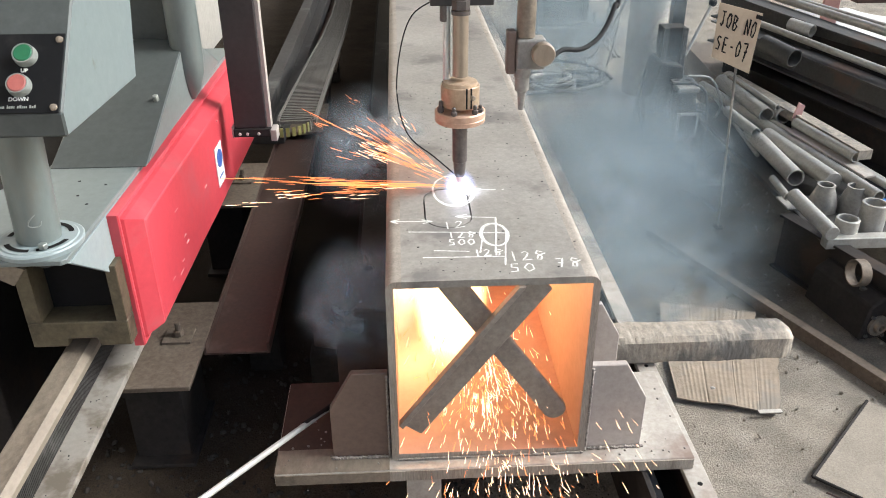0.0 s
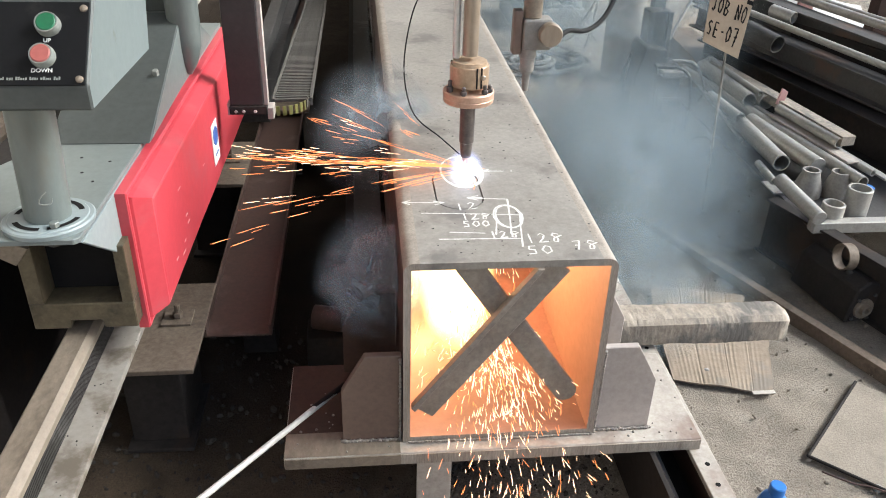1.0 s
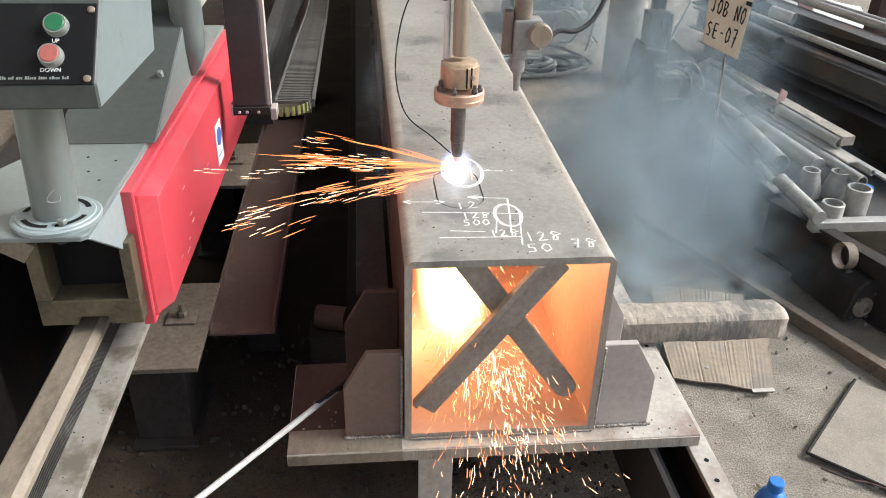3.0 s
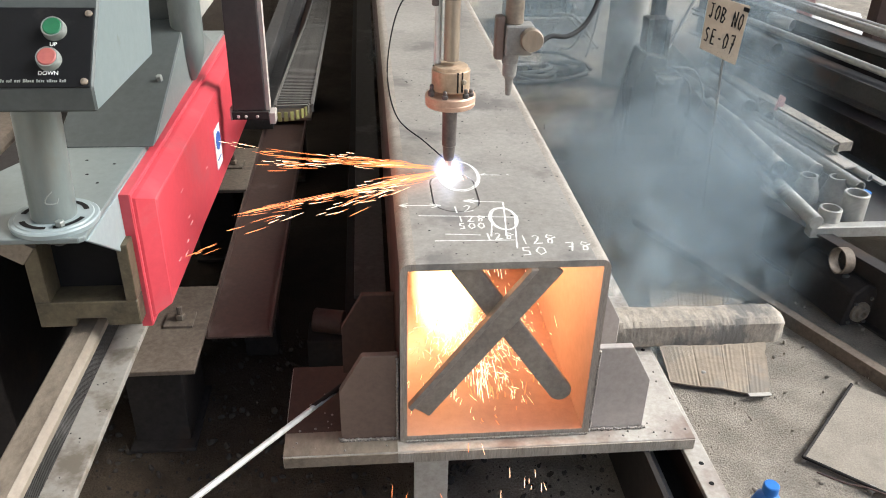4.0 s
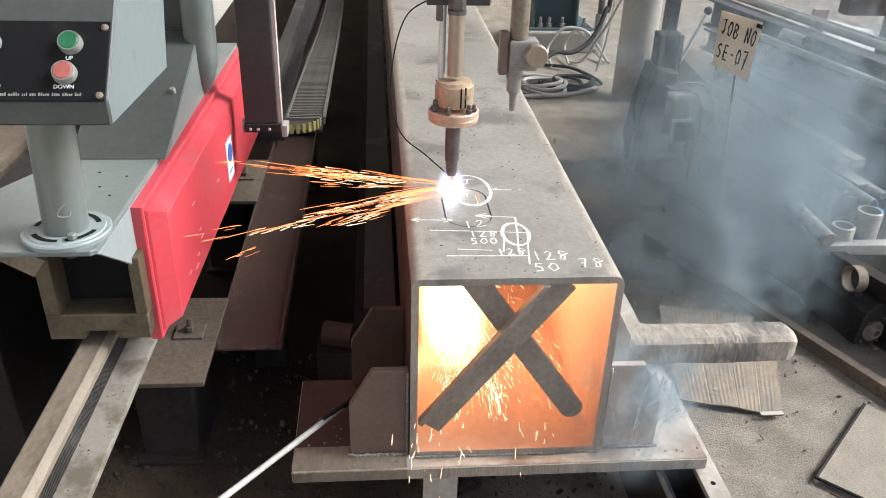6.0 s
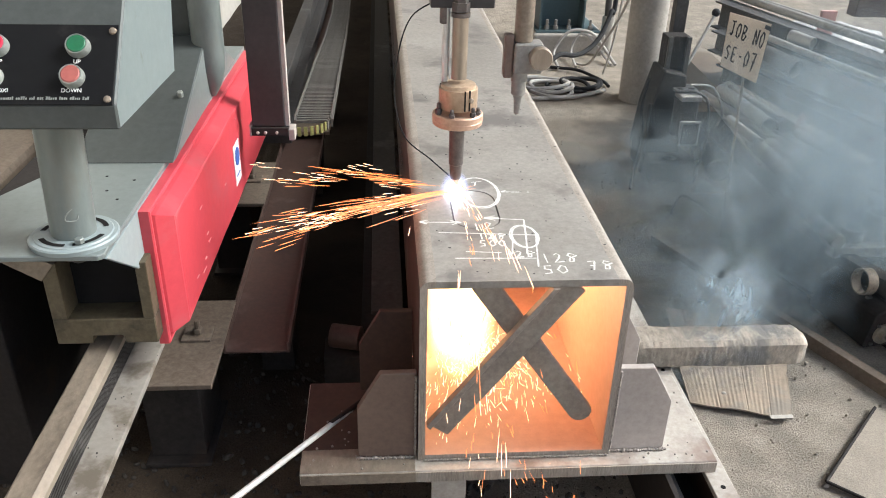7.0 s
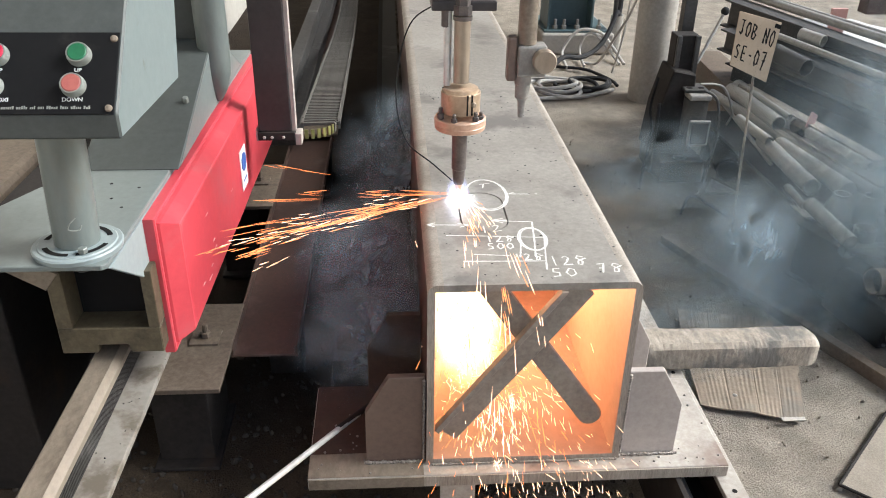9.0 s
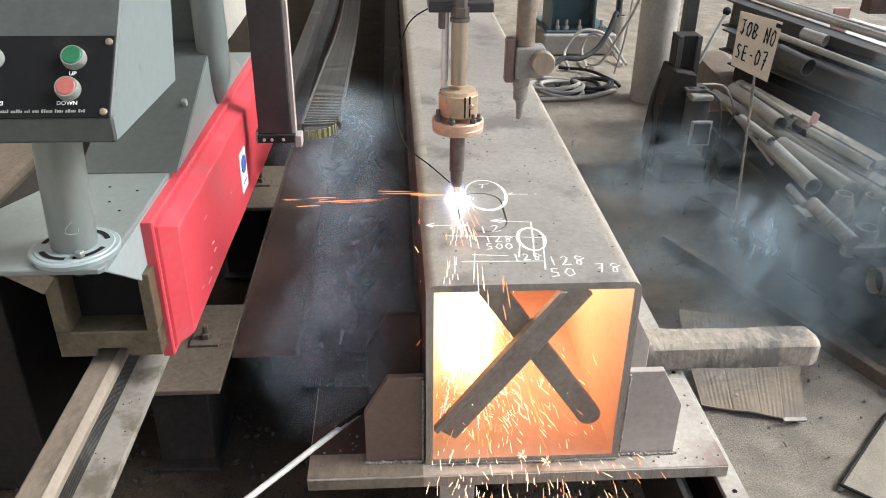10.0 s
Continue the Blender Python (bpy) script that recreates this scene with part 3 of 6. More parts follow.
def build_girder():
    g = stand("box_girder", "long square steel box girder with chalk marks, being plasma cut", "steel girder", (0, 0, LOW))
    # shell with rounded outer corners, open at the top between the two lips
    r, n = 0.02, 6
    lip = 0.17

    outer = [(lip, TOP)] + [(HALF - r + r * math.sin(math.pi / 2 * k / n), TOP - r + r * math.cos(math.pi / 2 * k / n)) for k in range(n + 1)]
    outer += [(HALF, LOW), (-HALF, LOW)]
    outer += [(-HALF + r - r * math.cos(math.pi / 2 * k / n), TOP - r + r * math.sin(math.pi / 2 * k / n)) for k in range(n + 1)] + [(-lip, TOP)]
    w = WALL
    inner = [(-lip, TOP - w), (-HALF + w, TOP - w), (-HALF + w, LOW + w), (HALF - w, LOW + w), (HALF - w, TOP - w), (lip, TOP - w)]
    bm = bmesh.new()
    loops = []
    for y in (0.0, 7.0):
        loops.append([bm.verts.new((x, y, z)) for x, z in outer + inner])
    a, b = loops
    m = len(a)
    for i in range(m):
        bm.faces.new((a[i], a[(i + 1) % m], b[(i + 1) % m], b[i]))
    for loop in loops:
        bmesh.ops.triangle_fill(bm, edges=[bm.edges.get((loop[i], loop[(i + 1) % m])) for i in range(m)], use_beauty=True)
    bmesh.ops.recalc_face_normals(bm, faces=bm.faces)
    shell = piece("shell", bm, "primer", g, "red-primed sides with bare rounded corners", smooth=True)
    shell.data.materials.append(M["inner"])
    shell.data.materials.append(M["mill_edge"])
    for p in shell.data.polygons:
        c = p.center
        if abs(p.normal.y) > 0.9:
            p.material_index = 2
        elif abs(c.x) < HALF - 0.002 and -0.001 + 0.003 < c.z < TOP - LOW - 0.002 and abs(p.normal.x) + abs(p.normal.z) > 0.9 and (abs(c.x) <= HALF - w + 0.001 and c.z > 0.001) and c.z < TOP - LOW - w + 0.001:
            p.material_index = 1
        elif c.z > TOP - LOW - r - 0.002 and p.normal.z > 0.05:
            p.material_index = 2
        elif c.x > 0.1:
            p.material_index = 2

    def plate_with(outline, hole, z0, z1):
        bm = bmesh.new()
        rings = []
        for pts in ([outline] + ([hole] if hole else [])):
            rings.append([bm.verts.new((*p, z1)) for p in pts])
        edges = []
        for ring in rings:
            edges += [bm.edges.new((ring[i], ring[(i + 1) % len(ring)])) for i in range(len(ring))]
        made = bmesh.ops.triangle_fill(bm, edges=edges, use_beauty=True)
        faces = [f for f in made["geom"] if isinstance(f, bmesh.types.BMFace)]
        ext = bmesh.ops.extrude_face_region(bm, geom=faces)
        for v in ext["geom"]:
            if isinstance(v, bmesh.types.BMVert):
                v.co.z = z0
        bmesh.ops.recalc_face_normals(bm, faces=bm.faces)
        return bm

    sheet = [(-lip, 0.0), (lip, 0.0), (lip, 7.0), (-lip, 7.0)]
    piece("top_plate", plate_with(sheet, slot_outline(KR + 0.0016), TOP - w, TOP), "mill", g, "dusty grey mill-scale top plate")
    piece("slug", plate_with(slot_outline(KR - 0.0016), None, TOP - w, TOP - 0.0006), "mill", g, "partly cut slot piece")
    # added ring closes the slot from below so that the kerf stays dark
    piece("dross", plate_with(slot_outline(KR + 0.006), slot_outline(KR - 0.006), TOP - w - 0.0045, TOP - w - 0.0005), "darksteel", g, "dark backing ring that blocks the glow under the kerf")

    def bar(name, p, q, half, y0, y1, turned):
        p, q = Vector(p), Vector(q)
        d = (q - p).normalized()
        s = Vector((-d.y, d.x)) * half
        pts = [p + s, q + s]
        if turned:
            pts += [q + half * (math.cos(a) * s.normalized() + math.sin(a) * d) for a in (math.pi * k / 8 for k in range(1, 8))]
        pts += [q - s, p - s]
        return piece(name, prism([tuple(v) for v in pts], "y", y0, y1, 0.0025), "brace", g, "flat grey steel brace bar")

    bar("brace_bar", (-0.158, 0.290), (0.094, 0.632), 0.024, 0.012, 0.022, False)
    bar("brace_bar", (-0.082, 0.632), (0.137, 0.317), 0.0245, 0.026, 0.038, True)
    piece("brace_rib", prism([(-0.184, 0.316), (-0.176, 0.307), (0.060, 0.634), (0.047, 0.634)], "y", -0.006, 0.0115, 0.001), "brace", g)
    rnd = random.Random(44)
    bm = bmesh.new()
    for _ in range(150):
        px, py = rnd.uniform(-0.16, 0.19), rnd.uniform(0.02, 1.2)
        if (px - KX) ** 2 + (py - 0.31) ** 2 > 0.012:
            bmesh.ops.create_icosphere(bm, subdivisions=1, radius=rnd.uniform(0.0007, 0.0024), matrix=Matrix.Translation((px, py, TOP)) @ Matrix.Diagonal((1.3, 1, 0.5, 1)))
    tagged(piece("spatter", bm, "scaled", g), kind="stuff")
    bm = bmesh.new()
    weld_bead((-HALF + 0.012, -0.004, LOW + 0.004), (HALF - 0.004, -0.003, LOW + 0.003), 0.0026, bm, 3)
    weld_bead((HALF + 0.003, 0.0, LOW + 0.006), (HALF + 0.003, 0.26, LOW + 0.006), 0.0035, bm, 4)
    tagged(piece("weld_seam", bm, "weld", g, smooth=True), kind="stuff")

    # chalk marks on the top plate
    def chalk(name, lines, width, seed):
        for k, line in enumerate(lines):
            bm = bmesh.new()
            stroke(line, width, TOP, bm, height=0.0005 + 0.0001 * k, seed=seed + k)
            piece(name, bm, "chalk", g, "white chalk marking")

    def ring(cx, cy, rx, ry, k=26, turn=0.3):
        return [(cx + rx * math.cos(turn + 2 * math.pi * i / k), cy + ry * math.sin(turn + 2 * math.pi * i / k)) for i in range(k + 1)]

    chalk("chalk_circle", [ring(-0.049, 0.394, 0.047, 0.083), ring(-0.05, 0.397, 0.045, 0.08, turn=1.7)], 0.0042, 1)
    chalk("chalk_circle", [ring(0.02, 0.177, 0.029, 0.05), ring(0.021, 0.176, 0.026, 0.047, turn=1.2)], 0.004, 7)
    chalk("chalk_line", [[(-0.19, 0.246), (-0.103, 0.242)], [(-0.19, 0.246), (-0.172, 0.255)], [(-0.19, 0.246), (-0.174, 0.236)], [(-0.103, 0.242), (-0.125, 0.25)], [(-0.103, 0.242), (-0.123, 0.232)]], 0.0034, 11)
    chalk("chalk_line", [[(-0.153, 0.197), (-0.08, 0.192), (-0.009, 0.186), (0.046, 0.181)]], 0.0032, 15)
    chalk("chalk_line", [[(-0.053, 0.262), (-0.01, 0.257), (0.031, 0.253), (0.024, 0.18), (0.014, 0.1)], [(-0.053, 0.262), (-0.028, 0.272)], [(-0.053, 0.262), (-0.03, 0.25)], [(-0.045, 0.262), (-0.02, 0.262)]], 0.0036, 17)
    chalk("chalk_line", [[(-0.105, 0.115), (-0.036, 0.108)], [(-0.128, 0.088), (-0.05, 0.086), (0.031, 0.084)], [(0.046, 0.19), (0.036, 0.12), (0.027, 0.05)], [(-0.004, 0.17), (-0.016, 0.1)]], 0.0034, 19)
    chalk("chalk_line", [[(0.002, 0.396), (0.048, 0.394)], [(0.002, 0.396), (0.014, 0.404)], [(0.061, 0.394), (0.066, 0.394)], [(-0.06, 0.45), (-0.035, 0.456)], [(-0.05, 0.452), (-0.054, 0.43)]], 0.0032, 23)

    digits = {
        "1": [[(0.4, 1), (0.45, 0)]],
        "2": [[(0.1, 0.8), (0.35, 1), (0.6, 0.8), (0.4, 0.4), (0.05, 0.02), (0.8, 0.1)]],
        "8": [[(0.75, 0.85), (0.35, 1), (0.2, 0.75), (0.6, 0.4), (0.5, 0.05), (0.2, 0.1), (0.3, 0.45), (0.95, 0.75)]],
        "5": [[(0.7, 1), (0.25, 0.98), (0.2, 0.6), (0.6, 0.5), (0.6, 0.1), (0.1, 0.02)]],
        "0": [[(0.4, 1), (0.1, 0.5), (0.35, 0.02), (0.75, 0.3), (0.7, 0.85), (0.4, 1)]],
        "7": [[(0.1, 0.95), (0.65, 1), (0.35, 0.0)], [(0.2, 0.5), (0.6, 0.5)]],
    }

    def number(text, x, y, w, h, seed, slope=0.0):
        lines = []
        for k, ch in enumerate(text):
            for line in digits[ch]:
                lines.append([(x + (k + px) * w, y + py * h + slope * (k + px)) for px, py in line])
        chalk("chalk_number", lines, 0.0036, seed)

    number("128", 0.036, 0.066, 0.025, 0.036, 31)
    number("50", 0.032, 0.024, 0.027, 0.03, 37)
    number("78", 0.122, 0.036, 0.026, 0.034, 41)
    number("12", -0.084, 0.205, 0.026, 0.03, 43, 0.004)
    number("128", -0.076, 0.165, 0.02, 0.026, 47)
    number("500", -0.076, 0.135, 0.019, 0.024, 53)
    number("128", -0.03, 0.088, 0.02, 0.026, 59)


def build_base():
    b = stand("base_plate", "thick flame-cut steel support plate with welded gussets", "steel plate", (0, 0.1, 0.192))
    piece("plate", block(-0.44, 0.428, -0.03, 0.265, 0.192, 0.222, 0.003), "primer_grey", b)
    piece("primed_face", block(-0.438, -0.206, 0.04, 0.2645, 0.2221, 0.2228, 0), "primer", b, "patch of red primer")
    # brown of this overlay and the left edge: dirt plus the girder's shade
    piece("grime", block(-0.4395, -0.206, -0.0292, 0.0395, 0.2221, 0.2226, 0), "rail", b, "brown grime and painted shade on the plate")
    piece("cut_edge", block(-0.205, 0.426, -0.0325, -0.0295, 0.194, 0.219, 0.0), "mill_edge", b, "rippled flame-cut edge")
    piece("cut_edge", block(-0.438, -0.2055, -0.0325, -0.0295, 0.194, 0.219, 0.0), "rail", b, "brown scarred flame-cut edge")

    def gusset(sx, y, mat):
        pts = [(sx * 0.203, 0.2225), (sx * 0.322, 0.2225), (sx * 0.322, 0.35), (sx * 0.275, 0.436), (sx * 0.203, 0.436)]
        piece("gusset", prism(pts, "y", y, y + 0.016, 0.0015), mat, b, "chamfered gusset plate")

    for sx in (-1, 1):
        for y in (0.012, 0.235):
            gusset(sx, y, "gusset" if sx > 0 else ("gusset_brown" if y < 0.1 else "primer"))
    bm = bmesh.new()
    for sx in (-1, 1):
        weld_bead((sx * 0.21, 0.008, 0.225), (sx * 0.325, 0.008, 0.225), 0.004, bm, 8)
        weld_bead((sx * 0.205, 0.008, 0.23), (sx * 0.205, 0.008, 0.43), 0.003, bm, 9)
    tagged(piece("weld_seam", bm, "weld", b, smooth=True), kind="stuff")
    rnd = random.Random(3)
    bm = bmesh.new()
    for _ in range(70):
        x = rnd.choice((-1, 1)) * rnd.uniform(0.22, 0.42)
        bmesh.ops.create_icosphere(bm, subdivisions=1, radius=rnd.uniform(0.0012, 0.0035), matrix=Matrix.Translation((x, rnd.uniform(-0.02, 0.2), 0.2228)))
    tagged(piece("spatter", bm, "weld", b), kind="stuff")

    s = stand("support_beam", "drilled steel channel carrying the support plate", "steel beam", (0.38, 2.5, 0))
    piece("web", block(0.325, 0.445, -0.9, 6.5, 0.05, 0.06, 0.001), "darksteel", s)
    piece("flange", block(0.405, 0.452, -0.9, 6.5, 0.178, 0.1915, 0.002), "primer_grey", s)
    # near-black colour puts the shade of a dark gap onto this flange
    piece("flange", block(0.318, 0.330, -0.9, 6.5, 0.0, 0.1915, 0.001), "darksteel", s)
    piece("flange", block(0.436, 0.448, -0.9, 6.5, 0.0, 0.1775, 0.001), "primer", s)
    piece("inner_flange", block(0.352, 0.376, -0.9, 6.5, 0.10, 0.114, 0.001), "primer_grey", s)
    for k in range(14):
        y = -0.245 + 0.057 * k
        piece("bolt_hole", rod((0.428, y, 0.1918), (0.428, y, 0.1924), 0.0055, 12, bevel=0.0001), "ink_and_shade", s)

    s = stand("support_beam", "dusty steel beam lying along the girder", "steel beam", (-0.27, 3, 0))
    piece("flange", block(-0.30, -0.212, 0.61, 6.5, 0.186, 0.2, 0.002), "scaled", s)
    piece("web", block(-0.285, -0.272, 0.61, 6.5, 0.014, 0.1855, 0.001), "darksteel", s)
    piece("flange", block(-0.335, -0.212, 0.61, 6.5, 0.0, 0.0135, 0.002), "darksteel", s)

    s = stand("trestle_post", "short steel post under the support plate", "post", (-0.135, 0.02, 0))
    piece("web", block(-0.140, -0.130, -0.02, 0.16, 0.0, 0.1915, 0.001), "primer", s)
    piece("flange", block(-0.172, -0.100, -0.024, -0.0145, 0.0, 0.1915, 0.001), "primer_grey", s)
    piece("flange", block(-0.172, -0.100, 0.16, 0.17, 0.0, 0.1915, 0.001), "primer", s)


def build_steel_rod():
    s = stand("steel_bar", "bright round steel bar leaning over the support plate", "steel bar", (-0.33, 0.17, 0.26))
    piece("bar", rod((-0.3217, 0.138, 0.265), (-0.628, -0.430, 0.424), 0.0060, 16), "chrome", s, smooth=True)
    piece("bar_end", rod((-0.3185, 0.1437, 0.2633), (-0.379, 0.0343, 0.2951), 0.0064, 16), "darksteel", s, "dark far end", smooth=True)


# ---- the rail, tray and cable chain ----


def build_track():
    t = stand("machine_rail", "worn steel rail on a greasy channel", "rail", (-0.8, 1, 0.31))
    piece("rail_head", prism([(-0.851, 0.378), (-0.851, 0.455), (-0.847, 0.459), (-0.807, 0.459), (-0.796, 0.447), (-0.796, 0.436), (-0.807, 0.43), (-0.807, 0.378)], "y", -1.4, 1.35, 0.001), "rail", t)
    piece("worn_edge", prism([(-0.8068, 0.4594), (-0.7956, 0.4474), (-0.7956, 0.4365), (-0.7946, 0.4365), (-0.7946, 0.4482), (-0.8062, 0.4602)], "y", -1.4, 1.35, 0), "rail_bevel", t, "pale bevel strip of the rail head")
    piece("channel", block(-0.90, -0.7465, -1.4, 1.35, 0.362, 0.3775, 0.002), "railbed", t)
    piece("channel_side", block(-0.90, -0.80, -1.4, 1.35, 0.311, 0.3615, 0.002), "darksteel", t)
    bm = bmesh.new()
    block(-0.8068, -0.8045, -1.4, 1.35, 0.378, 0.43, 0, bm)
    for k in range(300):
        y = -0.75 + 0.005 * k
        block(-0.8044, -0.803, y, y + 0.003, 0.38, 0.426, 0, bm)
    piece("gear_rack", bm, "scaled", t, "dark toothed gear rack")
    bm = bmesh.new()
    rnd = random.Random(12)
    for _ in range(26):
        bmesh.ops.create_icosphere(bm, subdivisions=1, radius=rnd.uniform(0.0008, 0.002), matrix=Matrix.Translation((rnd.uniform(-0.85, -0.745), rnd.uniform(-0.3, 0.2), 0.378)))
    tagged(piece("swarf", bm, "darksteel", t), kind="stuff")
    for ob in t.children:
        lean(ob, 0.007, 0.0)
    p = stand("rail_pedestal", "dark steel pedestal with a capping plate under the rail", "pedestal", (-0.73, 0.33, 0), "pedestals along the rail")
    piece("capping_plate", block(-0.86, -0.637, 0.155, 0.50, 0.298, 0.3105, 0.002), "rust_bar", p)
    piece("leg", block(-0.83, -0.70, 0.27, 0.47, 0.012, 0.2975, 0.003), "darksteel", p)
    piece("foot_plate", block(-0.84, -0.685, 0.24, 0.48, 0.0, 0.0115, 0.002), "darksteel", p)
    bm = bmesh.new()
    rod((-0.70, 0.345, 0.317), (-0.70, 0.345, 0.331), 0.012, 6, bm)
    rod((-0.70, 0.345, 0.331), (-0.70, 0.345, 0.352), 0.007, 10, bm)
    block(-0.735, -0.668, 0.315, 0.375, 0.3106, 0.3168, 0.001, bm)
    piece("clip_bolt", bm, "rust_bar", p)
    copy_thing(p, Matrix.Translation((-0.73, 1.25, 0)))
    for y in (1.9, 2.75):
        copy_thing(p, Matrix.Translation((-0.56, y, 0)))

    r = stand("rear_rail", "far length of steel rail on its channel", "rail", (-0.65, 3, 0.31))
    piece("rail_head", block(-0.70, -0.645, 1.6, 6.5, 0.378, 0.455, 0.004), "scaled", r)
    piece("channel", block(-0.72, -0.60, 1.6, 6.5, 0.3112, 0.3775, 0.003), "scaled", r)

    c = stand("cable_tray", "long red-primed steel channel tray", "cable tray", (-0.57, 2, 0.27))
    prof = [(-0.642, 0.304), (-0.642, 0.275), (-0.488, 0.275), (-0.488, 0.304), (-0.494, 0.304), (-0.494, 0.281), (-0.636, 0.281), (-0.636, 0.304)]
    piece("tray", prism(prof, "y", 0.318, 6.5, 0.0008), "primer", c)
    for y in (0.62, 2.0, 3.4):
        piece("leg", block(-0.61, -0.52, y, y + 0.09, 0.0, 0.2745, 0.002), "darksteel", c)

    ch = stand("cable_chain", "grey ladder-like cable drag chain", "cable chain", (-0.46, 0.9, 0.3))
    path = [(0.925, -0.456, 0.634), (0.95, -0.458, 0.634), (1.3, -0.462, 0.60), (2.0, -0.474, 0.52), (2.7, -0.485, 0.435), (3.6, -0.50, 0.355), (6.3, -0.545, 0.30)]

    def at(d):
        for (y0, x0, z0), (y1, x1, z1) in zip(path, path[1:]):
            seg = math.dist((y0, x0, z0), (y1, x1, z1))
            if d <= seg:
                k = d / seg
                return Vector((x0 + (x1 - x0) * k, y0 + (y1 - y0) * k, z0 + (z1 - z0) * k)), Vector((x1 - x0, y1 - y0, z1 - z0)).normalized()
            d -= seg
        return None
    for q in range(8):
        a = radians(-88 + 88 * q / 7)
        bm = block(-0.005, 0.005, -0.002, 0.002, -0.013, 0.013, 0.0008)
        spot = Vector((-0.492 + 0.078 * math.cos(a), 0.918 + 0.075 * math.sin(a), 0.632))
        bmesh.ops.transform(bm, matrix=Matrix.Translation(spot) @ Matrix.Rotation(a + math.pi / 2, 4, "Z"), verts=bm.verts)
        piece("end_link", bm, "yellow" if q < 6 else "chain", ch)
    d, k = 0.0, 0
    link_mesh = {}
    while True:
        spot = at(d)
        if spot is None:
            break
        p, way = spot
        turn = way.to_track_quat("Y", "Z").to_matrix().to_4x4()
        mat = "chain"
        if mat not in link_mesh:
            bm = bmesh.new()
            block(-0.048, 0.048, -0.0045, 0.0045, -0.004, 0.004, 0, bm)
            block(-0.054, -0.0475, -0.0105, 0.0105, -0.014, 0.008, 0, bm)
            block(0.0475, 0.054, -0.0105, 0.0105, -0.014, 0.008, 0, bm)
            link = part("link", bm, mat)
            link_mesh[mat] = link.data
        else:
            link = new("link", link_mesh[mat])
        link.parent = ch
        link.matrix_local = Matrix.Translation(-BASE[ch.name]) @ Matrix.Translation(p) @ turn
        d += 0.021
        k += 1


# ---- the cutting machine: one carriage that creeps along the rail ----


def build_machine():
    m = stand("cutting_machine", "grey and red plasma cutting carriage with a push-button panel", "cutting machine", (-0.8, 0.2, 0.459))
    # deck
    deck = [(-1.02, -0.06), (-0.727, -0.06), (-0.7185, -0.052), (-0.7165, 1.30), (-0.905, 1.30), (-0.905, 0.34), (-1.02, 0.1)]
    piece("deck", prism(deck, "z", 0.742, 0.752, 0.0015), "grey", m, "grey painted deck plate with chips")
    piece("skirt", prism([(-0.05, 0.7415), (0.20, 0.7415), (0.20, 0.62), (0.122, 0.62)], "x", -0.7225, -0.7165, 0.001), "grey_side", m)
    piece("side_plate", block(-0.7225, -0.7165, 0.2005, 1.30, 0.50, 0.7415, 0.001), "grey_side", m)
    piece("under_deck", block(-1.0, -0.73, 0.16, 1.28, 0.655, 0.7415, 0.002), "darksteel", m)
    # end frame straddling the rail
    f = piece("end_frame", prism([(-0.897, 0.476), (-0.83, 0.476), (-0.826, 0.494), (-0.771, 0.494), (-0.768, 0.476), (-0.706, 0.476), (-0.706, 0.532), (-0.897, 0.532)], "y", 0.09, 0.56, 0.002), "frame", m, "bare greasy steel end frame")
    piece("upright", block(-0.897, -0.868, 0.09, 0.56, 0.5325, 0.655, 0.002), "frame", f)
    piece("upright", block(-0.727, -0.706, 0.09, 0.56, 0.5325, 0.655, 0.002), "frame", f)
    # added black block imitates the shade inside the frame's opening
    piece("recess", block(-0.8675, -0.7275, 0.15, 0.55, 0.5325, 0.654, 0), "ink_and_shade", f)
    piece("bracket", prism([(-1.02, 0.74), (-0.87, 0.655), (-0.897, 0.62), (-1.02, 0.70)], "y", 0.085, 0.10, 0.001), "rail", f)
    bm = bmesh.new()
    for k in range(5):
        sweep([(-0.86 + 0.01 * k, 0.02, 0.735), (-0.84 + 0.012 * k, 0.0, 0.722 - 0.003 * k), (-0.80 + 0.01 * k, 0.0, 0.724), (-0.775 + 0.006 * k, 0.03, 0.737)], 0.0035, 6, bm)
    piece("cable", bm, "pipe_dark", m, smooth=True)
    # red cover: a shallow pressed tray with sloping borders
    bm = bmesh.new()
    y0, y1, z0, z1 = 0.128, 1.29, 0.447, 0.741
    rings = []
    for x, dy, dz in ((-0.7165, 0, 0), (-0.698, 0, 0), (-0.695, 0.002, 0.002), (-0.695, 0.007, 0.007), (-0.701, 0.009, 0.009), (-0.701, 0.013, 0.013), (-0.692, 0.016, 0.015), (-0.664, 0.040, 0.028), (-0.662, 0.046, 0.033)):
        rings.append([bm.verts.new(v) for v in ((x, y0 + dy, z0 + dz), (x, y1 - dy, z0 + dz), (x, y1 - dy, z1 - dz), (x, y0 + dy, z1 - dz))])
    for a, b in zip(rings, rings[1:]):
        for i in range(4):
            bm.faces.new((a[i], a[(i + 1) % 4], b[(i + 1) % 4], b[i]))
    bm.faces.new(rings[-1])
    bm.faces.new(rings[0])
    bmesh.ops.recalc_face_normals(bm, faces=bm.faces)
    bmesh.ops.subdivide_edges(bm, edges=[e for e in bm.edges if e.calc_length() > 0.2], cuts=14, use_grid_fill=True)
    for v in bm.verts:
        if v.co.x > -0.67:
            v.co.x += 0.0022 * noise.noise(Vector((0, v.co.y * 4, v.co.z * 6)))
    red = piece("red_cover", bm, "red", m, "glossy red sheet-metal side cover")
    logo = piece("sticker", block(-0.6615, -0.6595, 0.728, 0.80, 0.527, 0.634, 0.0005), "white", red, "white sticker with a blue oval emblem")
    bm = bmesh.new()
